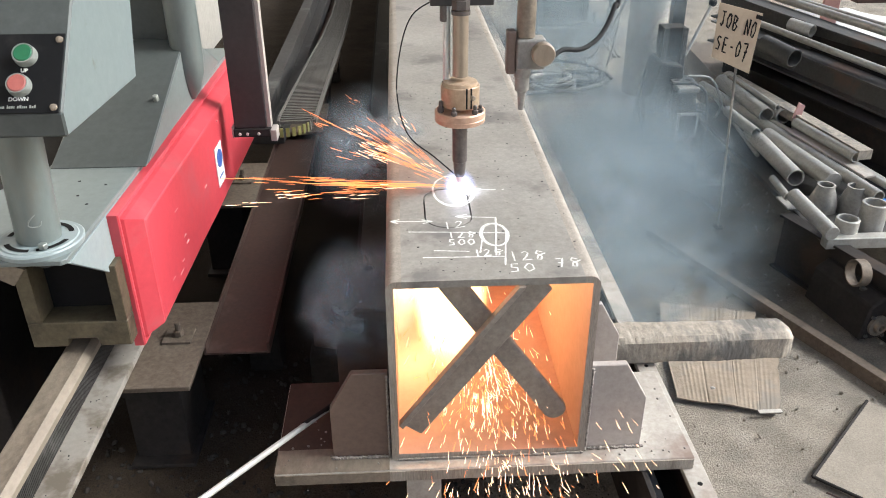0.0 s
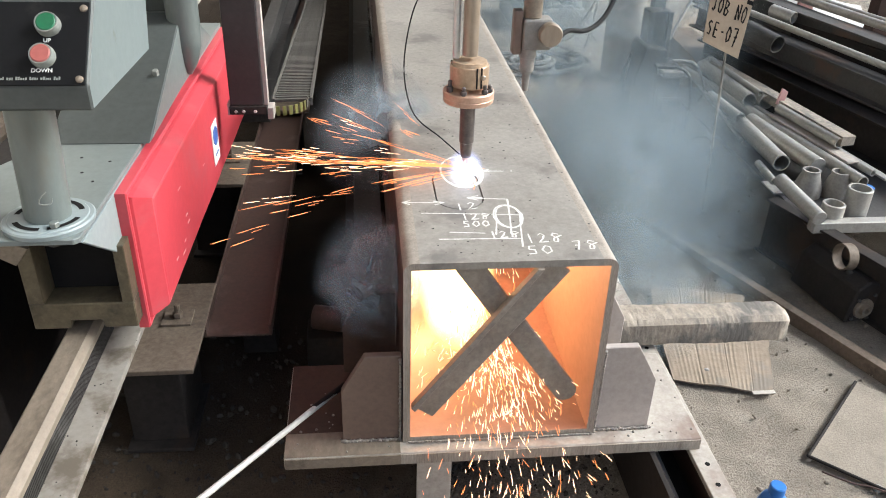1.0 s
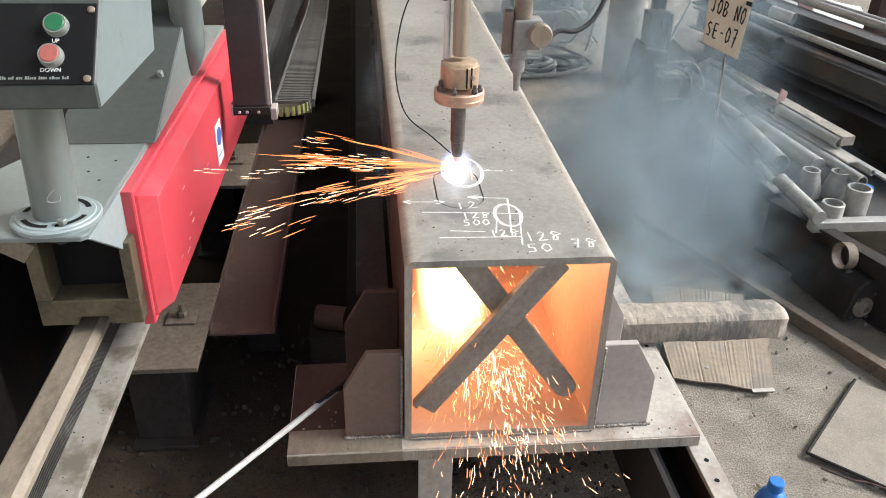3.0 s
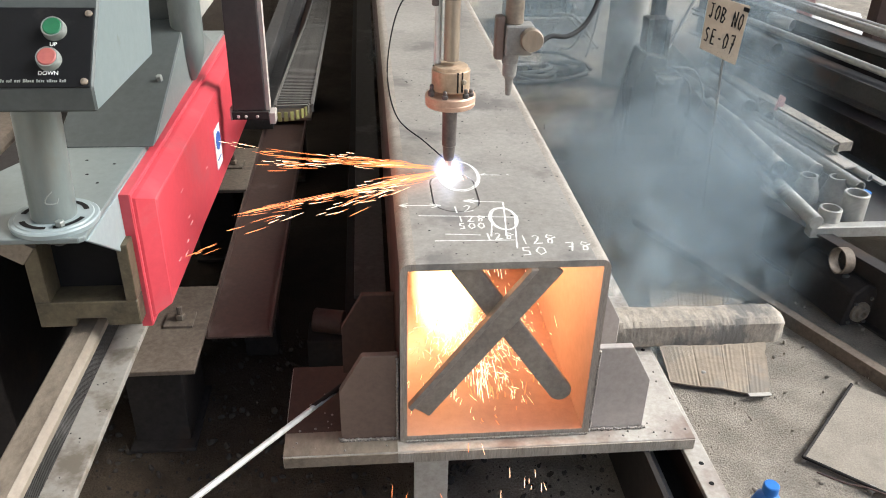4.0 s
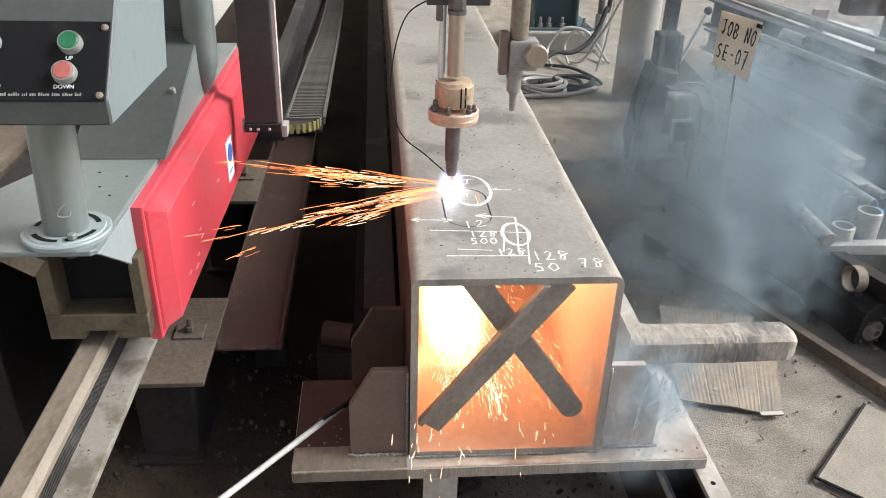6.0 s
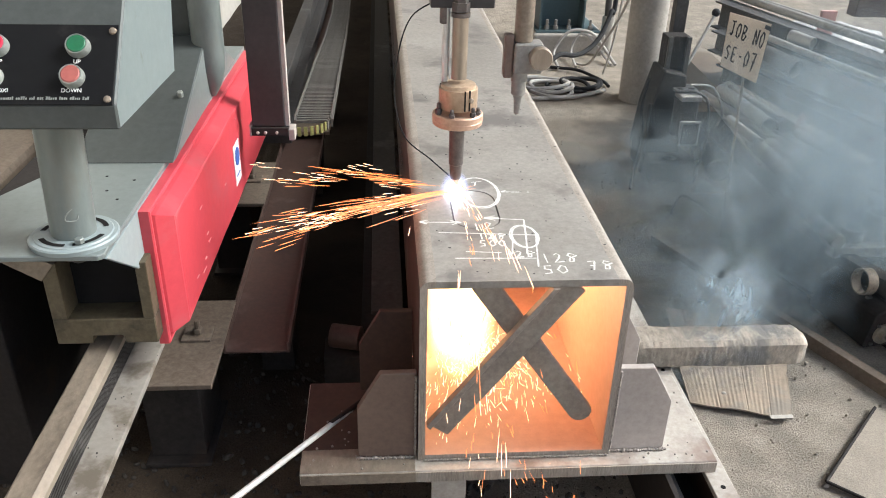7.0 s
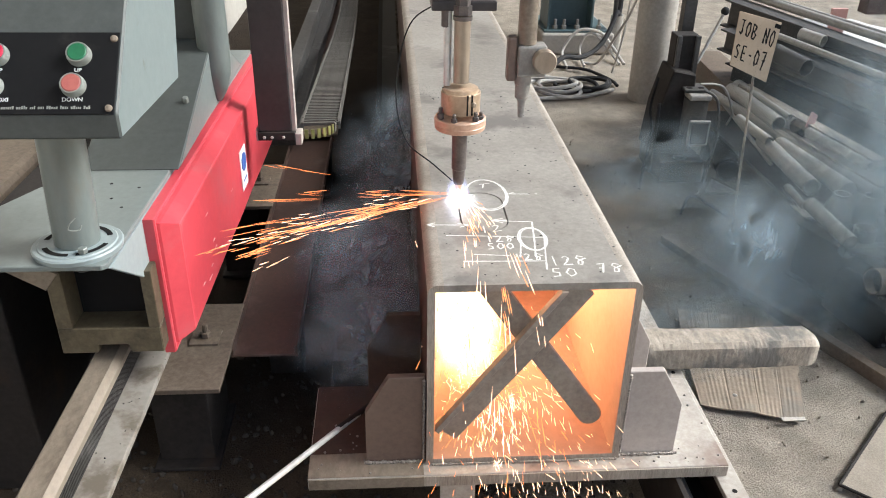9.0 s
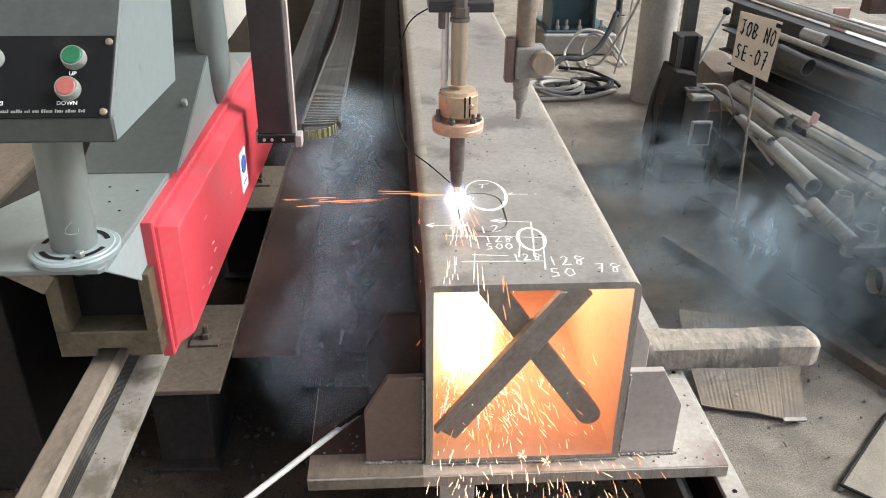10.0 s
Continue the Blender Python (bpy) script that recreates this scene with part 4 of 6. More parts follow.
    bmesh.ops.create_cone(bm, cap_ends=True, segments=24, radius1=0.024, radius2=0.024, depth=0.002, matrix=Matrix.Translation((-0.6588, 0.764, 0.598)) @ Matrix.Rotation(math.pi / 2, 4, "Y") @ Matrix.Diagonal((1, 1.1, 1, 1)))
    piece("emblem", bm, "blueprint", red)
    piece("print_bar", block(-0.6594, -0.6588, 0.74, 0.79, 0.596, 0.6, 0), "white", red)
    piece("print_bar", block(-0.6594, -0.6588, 0.74, 0.785, 0.548, 0.553, 0), "blueprint", red)
    rnd = random.Random(31)
    for k in range(9):
        y, z = rnd.uniform(0.25, 0.9), rnd.uniform(0.5, 0.69)
        piece("scuff", block(-0.6618, -0.6608, y, y + rnd.uniform(0.008, 0.03), z, z + rnd.uniform(0.001, 0.0025), 0), "pink", red)
    for y, z in ((0.45, 0.728), (0.9, 0.728), (0.134, 0.7), (0.134, 0.5)):
        piece("rivet", rod((-0.704, y, z), (-0.699, y, z), 0.004, 10), "red", red)
    for ob in [o for o in m.children if o.name.split(".")[0] in ("red_cover", "side_plate", "skirt", "deck")] + list(red.children):
        lean(ob, 0.022, 0.13)
    # column with its slotted foot flange
    cx, cy = -0.786, 0.005
    col = piece("column", rod((cx, cy, 0.764), (cx + 0.012, cy, 1.01), 0.0365, 40), "column", m, "grey painted steel column", smooth=True)
    piece("foot_flange", lathe((cx, cy, 0.752), (cx, cy, 0.77), [(0, 0), (0, 0.071), (0.008, 0.0725), (0.0105, 0.070), (0.0105, 0.064), (0.0125, 0.062), (0.0125, 0)], 48), "grey_side", col, "slotted round flange", smooth=True)
    for a0 in (-75, 20, 115, 210):
        bm = bmesh.new()
        n = 12
        inner, outer = [], []
        for k in range(n + 1):
            a = radians(a0 + 62 * k / n)
            inner.append(bm.verts.new((cx + 0.047 * math.cos(a), cy + 0.047 * math.sin(a), 0.7652)))
            outer.append(bm.verts.new((cx + 0.056 * math.cos(a), cy + 0.056 * math.sin(a), 0.7652)))
        for k in range(n):
            bm.faces.new((inner[k], outer[k], outer[k + 1], inner[k + 1]))
        piece("flange_slot", bm, "ink_and_shade", col)
    for a in (-62, 130):
        px, py = cx + 0.0515 * math.cos(radians(a)), cy + 0.0515 * math.sin(radians(a))
        piece("bolt", rod((px, py, 0.7655), (px, py, 0.775), 0.008, 6), "column", col)
    bm = bmesh.new()
    sweep([(cx + 0.018, cy - 0.0325, 0.822), (cx + 0.008, cy - 0.0362, 0.812), (cx + 0.006, cy - 0.0368, 0.802), (cx + 0.02, cy - 0.032, 0.80), (cx + 0.024, cy - 0.029, 0.808)], 0.0012, 6, bm)
    piece("scratch_mark", bm, "bezel", col)
    # control box: sloping face, vertical lip, side cheek
    s = math.sin(radians(47)), math.cos(radians(47))
    y0, z0 = -0.172, 1.043
    top_y, top_z = y0 + 0.27 * s[1], z0 + 0.27 * s[0]
    outline = [(-0.172, 1.008), (y0, z0), (top_y, top_z), (top_y + 0.05, top_z + 0.16), (0.25, 1.40), (0.198, 1.11), (0.157, 0.995)]
    box = piece("control_box", prism(outline, "x", -0.96, -0.622, 0.003), "grey_dark_shaded", m, "grey sloping control box")
    # the sun-facing cheek gets the lit tone, the other faces the shaded one
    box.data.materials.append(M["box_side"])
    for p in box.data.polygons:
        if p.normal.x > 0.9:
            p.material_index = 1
    face = Matrix.Translation((-0.634, y0, z0)) @ Matrix(((1, 0, 0, 0), (0, s[1], -s[0], 0), (0, s[0], s[1], 0), (0, 0, 0, 1)))
    # face: x across, y up the slope, z out of it

    def on_face(bm):
        bmesh.ops.transform(bm, matrix=face, verts=bm.verts)
        return bm

    plate = piece("face_plate", on_face(block(-0.31, 0.008, -0.001, 0.119, 0.0005, 0.003, 0.0008)), "black", box, "black printed push-button plate")
    for x, y in ((0.001, 0.007), (0.001, 0.109), (-0.3, 0.007), (-0.3, 0.109)):
        piece("screw", on_face(lathe((x, y, 0.003), (x, y, 0.007), [(0, 0.0052), (0.0025, 0.0046), (0.004, 0.002), (0.004, 0)], 14)), "rail", box, smooth=True)

    def button(x, y, cap, label):
        b = piece("push_button", on_face(lathe((x, y, 0.003), (x, y, 0.03), [(0, 0), (0, 0.0160), (0.003, 0.0163), (0.0105, 0.0152), (0.0125, 0.0145), (0.0125, 0.0132), (0.010, 0.0131), (0.010, 0.0)], 28)), "bezel", box, label, smooth=True)
        piece("cap", on_face(lathe((x, y, 0.0141), (x, y, 0.03), [(-0.001, 0), (-0.001, 0.0129), (0.0012, 0.0127), (0.0022, 0.0112), (0.0014, 0.0)], 28)), cap, box, smooth=True)
        return b

    button(-0.042, 0.0835, "green", "round green push button with a pale bezel")
    button(-0.046, 0.0385, "redbutton", "round faded red push button with a pale bezel")
    button(-0.149, 0.0835, "stopbutton", "round red push button with a pale bezel")
    piece("selector_knob", on_face(lathe((-0.152, 0.0385, 0.003), (-0.152, 0.0385, 0.03), [(0, 0), (0, 0.016), (0.008, 0.015), (0.012, 0.012), (0.012, 0)], 24)), "bezel", box, smooth=True)
    piece("selector_grip", on_face(block(-0.156, -0.148, 0.027, 0.051, 0.0152, 0.025, 0.001)), "black", box)

    def word(body, x, y, size):
        ob = lettering("lettering", body, size, face @ Matrix.Translation((x, y, 0.0034)), "white", None, 0.0003)
        based(ob, box)

    word("UP", -0.048, 0.0600, 0.0080)
    word("DOWN", -0.0605, 0.0172, 0.0080)
    word("STOP", -0.160, 0.0600, 0.0080)
    word("PLASMA /OXI", -0.176, 0.0172, 0.0080)
    rnd = random.Random(4)
    xs = -0.225
    while xs < -0.022:
        for _ in range(rnd.randint(3, 8)):
            w = rnd.uniform(0.0014, 0.0026)
            piece("print_bar", on_face(block(xs, xs + w, 0.0064, 0.0064 + rnd.choice((0.003, 0.0034, 0.0046)), 0.0031, 0.0034, 0)), "bezel", box)
            xs += w + 0.0008
        xs += 0.0026
    piece("upper_plate", prism([(top_y + 0.012, top_z + 0.012), (top_y + 0.009, top_z + 0.013), (top_y + 0.04, top_z + 0.12), (top_y + 0.044, top_z + 0.12)], "x", -0.95, -0.69, 0.0008), "black", box)
    housing = piece("housing", prism([(0.335, 0.7525), (1.14, 0.7525), (0.86, 0.895), (0.78, 0.908)], "x", -0.894, -0.694, 0.003), "grey_dark_shaded", m, "sloping grey housing")
    # lit tone on the right side, shade painted into the slope's grey
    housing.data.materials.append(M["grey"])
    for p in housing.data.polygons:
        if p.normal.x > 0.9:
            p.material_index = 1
    piece("cap_screw", rod((-0.716, 0.552, 0.822), (-0.716, 0.545, 0.840), 0.007, 6), "bezel", housing)
    for hx, hy in ((-0.76, 0.16), (-0.79, 0.20), (-0.752, 0.25), (-0.81, 0.27)):
        piece("screw_hole", rod((hx, hy, 0.7521), (hx, hy, 0.7526), 0.003, 10, bevel=0.0001), "ink_and_shade", m)
    piece("rear_panel", block(-0.894, -0.712, 0.815, 0.835, 0.90, 1.6, 0.003), "grey_dark_shaded", m, "dark grey upright rear panel")
    # round post with a tapered foot, and the dark square arm
    piece("post", lathe((-0.689, 0.77, 0.76), (-0.689, 0.77, 1.75), [(0, 0), (0, 0.006), (0.03, 0.024), (0.07, 0.0365), (0.10, 0.0385), (0.99, 0.0385), (0.99, 0)], 40), "column", m, "grey round upright post", smooth=True)
    arm = piece("arm", block(-0.610, -0.523, 0.83, 0.875, 0.655, 1.75, 0.003), "armdark", m, "dark painted square hanging arm")
    piece("arm_edge", block(-0.5225, -0.512, 0.835, 0.865, 0.655, 1.75, 0.001), "gusset", arm)
    br = piece("chain_bracket", block(-0.612, -0.515, 0.822, 0.872, 0.632, 0.6545, 0.002), "darksteel", arm, "chain end bracket")
    piece("bracket_jaw", block(-0.5145, -0.498, 0.825, 0.872, 0.618, 0.650, 0.002), "gusset", arm)
    piece("bracket_jaw", block(-0.618, -0.6125, 0.83, 0.865, 0.628, 0.660, 0.001), "gusset", arm)
    for x in (-0.595, -0.575, -0.545):
        piece("bolt", rod((x, 0.8225, 0.642), (x, 0.817, 0.642), 0.0045, 6), "gusset", arm)
    return m


# ---- the torch head: it rides across on the machine ----
TX, TY = -0.078, 0.400


def build_torch():
    x, y = TX, TY
    t = stand("plasma_torch", "vertical plasma cutting torch in a brass and copper clamp", "torch", (x, y, TOP))

    def turned(name, z0, profile, mat, label="", seg=32, parent=None):
        return piece(name, lathe((x, y, z0), (x, y, z0 + 1), profile, seg), mat, parent or t, label, smooth=True)

    turned("torch_tube", 0.915, [(0, 0), (0, 0.0165), (0.135, 0.0165), (0.137, 0.0)], "tube", "dull steel torch tube")
    turned("hose_clip", 1.042, [(0, 0), (0, 0.0195), (0.008, 0.0195), (0.008, 0)], "nozzle")
    turned("hex_nut", 1.052, [(0, 0), (0, 0.0185), (0.018, 0.0185), (0.018, 0.015), (0.12, 0.014), (0.12, 0)], "nozzle", seg=6)
    collar = turned("clamp_collar", 0.853, [(0, 0), (0, 0.0405), (0.002, 0.0412), (0.043, 0.0412), (0.044, 0.0402), (0.044, 0.037), (0.051, 0.036), (0.052, 0.034), (0.052, 0.0)], "brass", "worn brass clamp collar")
    for a in (-75, -60, 30, 150):
        c, s = math.cos(radians(a)), math.sin(radians(a))
        px, py = x + 0.0412 * c, y + 0.0412 * s
        bm = block(-0.0016, 0.0016, -0.0012, 0.0012, 0.855, 0.898, 0)
        bmesh.ops.transform(bm, matrix=Matrix.Translation((px, py, 0)) @ Matrix.Rotation(radians(a + 90), 4, "Z"), verts=bm.verts)
        piece("clamp_slit", bm, "ink_and_shade", collar)
    piece("pinch_screw", rod((x + 0.022, y - 0.034, 0.878), (x + 0.026, y - 0.0415, 0.878), 0.0052, 12), "tube", collar)
    ring = turned("copper_ring", 0.816, [(0, 0), (0, 0.051), (0.002, 0.0535), (0.0105, 0.0545), (0.0118, 0.0535), (0.013, 0.0545), (0.024, 0.0545), (0.0265, 0.052), (0.0265, 0)], "copper", "heat-tinted copper shield ring")
    for a, tall in ((-155, 0.026), (-110, 0.018), (-52, 0.020), (-28, 0.016), (60, 0.02)):
        px, py = x + 0.047 * math.cos(radians(a)), y + 0.047 * math.sin(radians(a))
        bm = rod((px, py, 0.8425), (px, py, 0.8425 + tall * 0.5), 0.0068, 6)
        rod((px, py, 0.8425 + tall * 0.5), (px, py, 0.8425 + tall), 0.0042, 10, bm)
        piece("stud", bm, "nozzle", ring)
    turned("nozzle_body", 0.722, [(0, 0), (0, 0.0145), (0.002, 0.016), (0.092, 0.0165), (0.0935, 0.0)], "nozzle", "sooty nozzle body")
    turned("nozzle_cap", 0.688, [(0, 0), (0, 0.0105), (0.003, 0.0118), (0.02, 0.0135), (0.0335, 0.014), (0.0335, 0)], "nozzle")
    turned("tip", 0.667, [(0, 0), (0, 0.0045), (0.008, 0.0075), (0.0205, 0.0092), (0.0205, 0)], "copper", "hot copper tip")
    piece("guide_rod", rod((x - 0.028, y + 0.012, 0.905), (x - 0.028, y + 0.012, 1.06), 0.0075, 16), "chrome", t, "bright guide rod", smooth=True)
    piece("guide_tube", rod((x - 0.031, y + 0.015, 1.025), (x - 0.031, y + 0.015, 1.07), 0.011, 16), "nozzle", t, smooth=True)
    head = piece("cross_head", block(x - 0.062, x + 0.068, y + 0.0, y + 0.09, 1.058, 1.078, 0.003), "armdark", t, "dark cross-head plate")
    piece("slide_block", block(x - 0.05, x + 0.05, y + 0.05, y + 0.12, 1.0785, 1.5, 0.003), "armdark", head)
    bm = sweep([(x - 0.012, y + 0.012, 0.688), (x - 0.055, y + 0.03, 0.722), (x - 0.112, y + 0.045, 0.77), (x - 0.134, y + 0.05, 0.86), (x - 0.124, y + 0.05, 0.96), (x - 0.098, y + 0.05, 1.03), (x - 0.05, y + 0.05, 1.062)], 0.0016, 6)
    piece("sense_wire", bm, "rubber", t, "thin black voltage-sensing wire", smooth=True)
    # the gas torch on the same slide
    kx, ky = 0.119, 0.532
    g = piece("gas_torch", block(kx - 0.058, kx + 0.008, ky + 0.012, ky + 0.062, 0.882, 0.952, 0.005), "cast", t, "pale gas cutting torch beside the plasma torch")
    piece("barrel", rod((kx - 0.036, ky + 0.037, 0.9525), (kx - 0.036, ky + 0.037, 1.5), 0.0215, 28), "rail", g, smooth=True)
    piece("valve_knob", lathe((kx, ky + 0.012, 0.922), (kx, ky - 0.03, 0.922), [(0, 0), (0, 0.022), (0.004, 0.0265), (0.020, 0.0265), (0.024, 0.024), (0.024, 0.018), (0.022, 0.0)], 32), "tube", g, "round brass-coloured valve knob", smooth=True)
    piece("nozzle", lathe((kx - 0.040, ky + 0.037, 0.8815), (kx - 0.040, ky + 0.037, 0.70), [(0, 0), (0, 0.0195), (0.020, 0.0195), (0.022, 0.0175), (0.052, 0.0165), (0.056, 0.0125), (0.062, 0.0095), (0.10, 0.0068), (0.10, 0)], 20), "cast", g, smooth=True)
    piece("valve_body", block(kx - 0.080, kx - 0.0585, ky + 0.02, ky + 0.05, 0.87, 0.97, 0.005), "gusset_brown", g)
    dx, dy = 0.04, 0.034
    piece("gas_hose", sweep([(0.108 + dx, 0.535 + dy, 0.905), (0.138 + dx, 0.565 + dy, 0.914), (0.177 + dx, 0.59 + dy, 0.906), (0.209 + dx, 0.615 + dy, 0.909), (0.24 + dx, 0.64 + dy, 0.925), (0.264 + dx, 0.665 + dy, 0.952), (0.283 + dx, 0.69 + dy, 0.987), (0.30 + dx, 0.72 + dy, 1.03), (0.30 + dx, 0.74 + dy, 1.5)], 0.0058, 10), "rubber", g, smooth=True)
    # the arc under the tip
    bm = bmesh.new()
    bmesh.ops.create_icosphere(bm, subdivisions=3, radius=0.0095, matrix=Matrix.Translation((x, y, 0.6595)) @ Matrix.Diagonal((1.25, 1.25, 0.8, 1)))
    piece("arc", bm, "arc", t, "blinding blue-white electric arc")
    return t

# ---- the rack side ----


def pipe_thing(name, label, p0, p1, r, mat="pipe", wall=0.004, solid=False):
    p0, p1 = Vector(p0), Vector(p1)
    s = stand(name, label, "pipe", tuple(p0), "pipes on the rack")
    bm = rod(p0, p1, r, 20) if solid else hollow(p0, p1, r, wall, 24)
    piece("pipe", bm, mat, s, smooth=True)
    return s


def bar_thing(name, label, p0, p1, w, h, mat, category="steel bar", shape="flat"):
    """A bar, angle or beam of section w by h, from p0 to p1, its top upward."""
    p0, p1 = Vector(p0), Vector(p1)
    s = stand(name, label, category, tuple(p0))
    length = (p1 - p0).length
    if shape == "flat":
        prof = [(-w / 2, 0), (w / 2, 0), (w / 2, h), (-w / 2, h)]
    elif shape == "angle":
        prof = [(-w / 2, 0), (-w / 2, h), (-w / 2 + 0.005, h), (-w / 2 + 0.005, 0.005), (w / 2, 0.005), (w / 2, 0)]
    elif shape == "tee":
        prof = [(-w / 2, h), (w / 2, h), (w / 2, h - 0.008), (0.004, h - 0.008), (0.004, 0), (-0.004, 0), (-0.004, h - 0.008), (-w / 2, h - 0.008)]
    else:
        e, f = 0.006, 0.008
        prof = [(-w / 2, 0), (w / 2, 0), (w / 2, f), (e / 2, f), (e / 2, h - f), (w / 2, h - f), (w / 2, h), (-w / 2, h), (-w / 2, h - f), (-e / 2, h - f), (-e / 2, f), (-w / 2, f)]
    bm = prism(prof, "y", 0, length, 0.001)
    turn = (p1 - p0).to_track_quat("Y", "Z").to_matrix().to_4x4()
    bmesh.ops.transform(bm, matrix=Matrix.Translation(p0) @ turn, verts=bm.verts)
    piece("bar", bm, mat, s)
    return s


def build_rack():
    # bench with its pale front edge
    b = stand("scrap_bench", "low steel bench loaded with pipes and fittings", "bench", (1.5, 1.4, 0))
    piece("front_rail", block(1.162, 1.95, 0.895, 0.935, 0.185, 0.222, 0.003), "pipe", b, "pale dusty front channel")
    piece("shelf", block(1.17, 1.95, 0.9355, 2.3, 0.185, 0.2, 0.002), "pipe_dark", b)
    for x, y in ((1.22, 0.96), (1.85, 0.96), (1.22, 2.2), (1.85, 2.2)):
        piece("leg", block(x - 0.025, x + 0.025, y - 0.025, y + 0.025, 0.0, 0.1845, 0.002), "darksteel", b)
    # fittings on the bench
    def fitting(label, x, y, z, prof, mat="cast"):
        s = stand("pipe_fitting", label, "pipe fitting", (x, y, z), "fittings on the bench")
        piece("body", lathe((x, y, z), (x, y, z + 1), prof, 32), mat, s, smooth=True)

    reducer = [(0, 0.036), (0, 0.047), (0.028, 0.047), (0.066, 0.036), (0.08, 0.030), (0.094, 0.030), (0.094, 0.023), (0.08, 0.023), (0.06, 0.029), (0.02, 0.039), (0, 0.036)]
    sleeve = [(0, 0.030), (0, 0.036), (0.062, 0.036), (0.064, 0.034), (0.064, 0.028), (0.0, 0.028)]
    fitting("dusty grey concentric pipe reducer", 1.265, 1.15, 0.2, reducer)
    fitting("dusty grey concentric pipe reducer", 1.36, 1.13, 0.2, reducer)
    fitting("short open pipe sleeve", 1.248, 0.955, 0.222 - 0.022, sleeve, "pipe")
    fitting("tall open pipe sleeve", 1.345, 0.985, 0.2, [(0, 0.033), (0, 0.040), (0.10, 0.040), (0.102, 0.038), (0.102, 0.032), (0, 0.032)], "pipe")
    r = stand("pipe_ring", "cut steel pipe ring leaning on the beam", "ring", (1.164, 0.75, 0.165))
    piece("ring", hollow((1.170, 0.738, 0.192), (1.202, 0.741, 0.190), 0.041, 0.004, 40), "rust_bar", r, smooth=True)
    bo = stand("plastic_lid", "small blue plastic lid on the bench", "lid", (1.415, 1.06, 0.2))
    piece("lid", rod((1.43, 1.08, 0.20), (1.44, 1.08, 0.262), 0.02, 20), "bluecap", bo, smooth=True)

    # loose pipes
    pipe_thing("steel_pipe", "short grey pipe leaning on the bench edge", (1.166, 0.885, 0.246), (1.146, 1.13, 0.268), 0.024, solid=True)
    pipe_thing("steel_pipe", "thin rusty pipe end", (1.145, 1.16, 0.245), (1.16, 1.32, 0.245), 0.013)
    pipe_thing("steel_pipe", "grey open-ended pipe on the pile", (1.208, 1.25, 0.275), (1.235, 1.72, 0.27), 0.030)
    pipe_thing("steel_pipe", "grey pipe with a slanted end", (1.325, 1.215, 0.275), (1.285, 1.68, 0.27), 0.031, solid=True)
    pipe_thing("steel_pipe", "short grey pipe stub on the pile", (1.215, 1.63, 0.30), (1.20, 1.9, 0.30), 0.020)
    pipe_thing("steel_pipe", "long grey pipe on the pile", (1.40, 1.06, 0.285), (1.235, 2.30, 0.285), 0.021)
    pipe_thing("steel_pipe", "grey pipe with an open end", (1.425, 1.28, 0.335), (1.37, 1.64, 0.335), 0.019)
    pipe_thing("steel_pipe", "long thin grey pipe", (1.47, 1.12, 0.29), (1.33, 1.75, 0.30), 0.012)
    pipe_thing("steel_pipe", "pale open pipe end", (1.306, 1.76, 0.325), (1.30, 2.25, 0.32), 0.030)
    pipe_thing("steel_pipe", "pale open pipe end", (1.368, 1.74, 0.325), (1.35, 2.3, 0.32), 0.030)
    pipe_thing("steel_pipe", "small pipe between two larger ones", (1.337, 1.745, 0.36), (1.325, 2.2, 0.355), 0.011)
    pipe_thing("steel_rod", "thin pale rod leaning on the pile", (1.205, 1.56, 0.235), (1.27, 2.28, 0.262), 0.008, solid=True)
    bar_thing("timber_batten", "long pale squared timber on the pile", (1.455, 1.28, 0.325), (1.33, 2.2, 0.325), 0.055, 0.035, "wood", "timber")
    bar_thing("flat_bar", "rusty flat bar on the pile", (1.43, 1.18, 0.30), (1.35, 1.62, 0.31), 0.05, 0.008, "primer_grey")
    bar_thing("flat_bar", "pale flat bar on the pile", (1.52, 1.1, 0.27), (1.40, 1.7, 0.29), 0.03, 0.008, "pipe")
    bar_thing("flat_bar", "pale plate under the pipes", (1.15, 1.2, 0.2005), (1.28, 1.2, 0.2005), 0.1, 0.006, "pipe")
    k = stand("offcut", "small pale pink offcut standing on the pile", "offcut", (1.378, 1.66, 0.34))
    piece("plate", prism([(1.365, 0.345), (1.395, 0.34), (1.405, 0.395), (1.378, 0.41)], "y", 1.66, 1.668, 0.001), "pink", k)
    k = stand("offcut", "pale triangular steel offcut on the floor", "offcut", (1.15, 1.95, 0))
    piece("plate", prism([(1.06, 1.78), (1.20, 1.78), (1.14, 1.92)], "z", 0.012, 0.02, 0.001), "pipe", k)

    # long beams stacked behind
    bar_thing("steel_beam", "long dark steel beam on the stack", (1.98, 1.25, 0.42), (1.44, 2.75, 0.50), 0.10, 0.13, "pipe_dark", "steel beam", "beam")
    bar_thing("steel_beam", "long dark steel beam on the stack", (1.85, 1.15, 0.36), (1.36, 2.55, 0.43), 0.09, 0.10, "pipe_dark", "steel beam", "beam")
    bar_thing("steel_beam", "dark channel below the stack", (1.78, 0.95, 0.2), (1.40, 2.5, 0.22), 0.10, 0.16, "darksteel", "steel beam", "beam")
    # added filler plate hides the sunlit floor in the gap between the beams
    bar_thing("steel_plate", "long dark plate standing behind the stack", (2.02, 1.05, 0.2), (1.50, 2.65, 0.2), 0.02, 0.34, "darksteel", "steel plate")
    pipe_thing("steel_pipe", "long pale pipe along the stack", (1.82, 1.32, 0.505), (1.40, 2.42, 0.575), 0.014)
    pipe_thing("steel_pipe", "long pale pipe along the stack", (2.08, 1.25, 0.575), (1.47, 2.85, 0.655), 0.018)
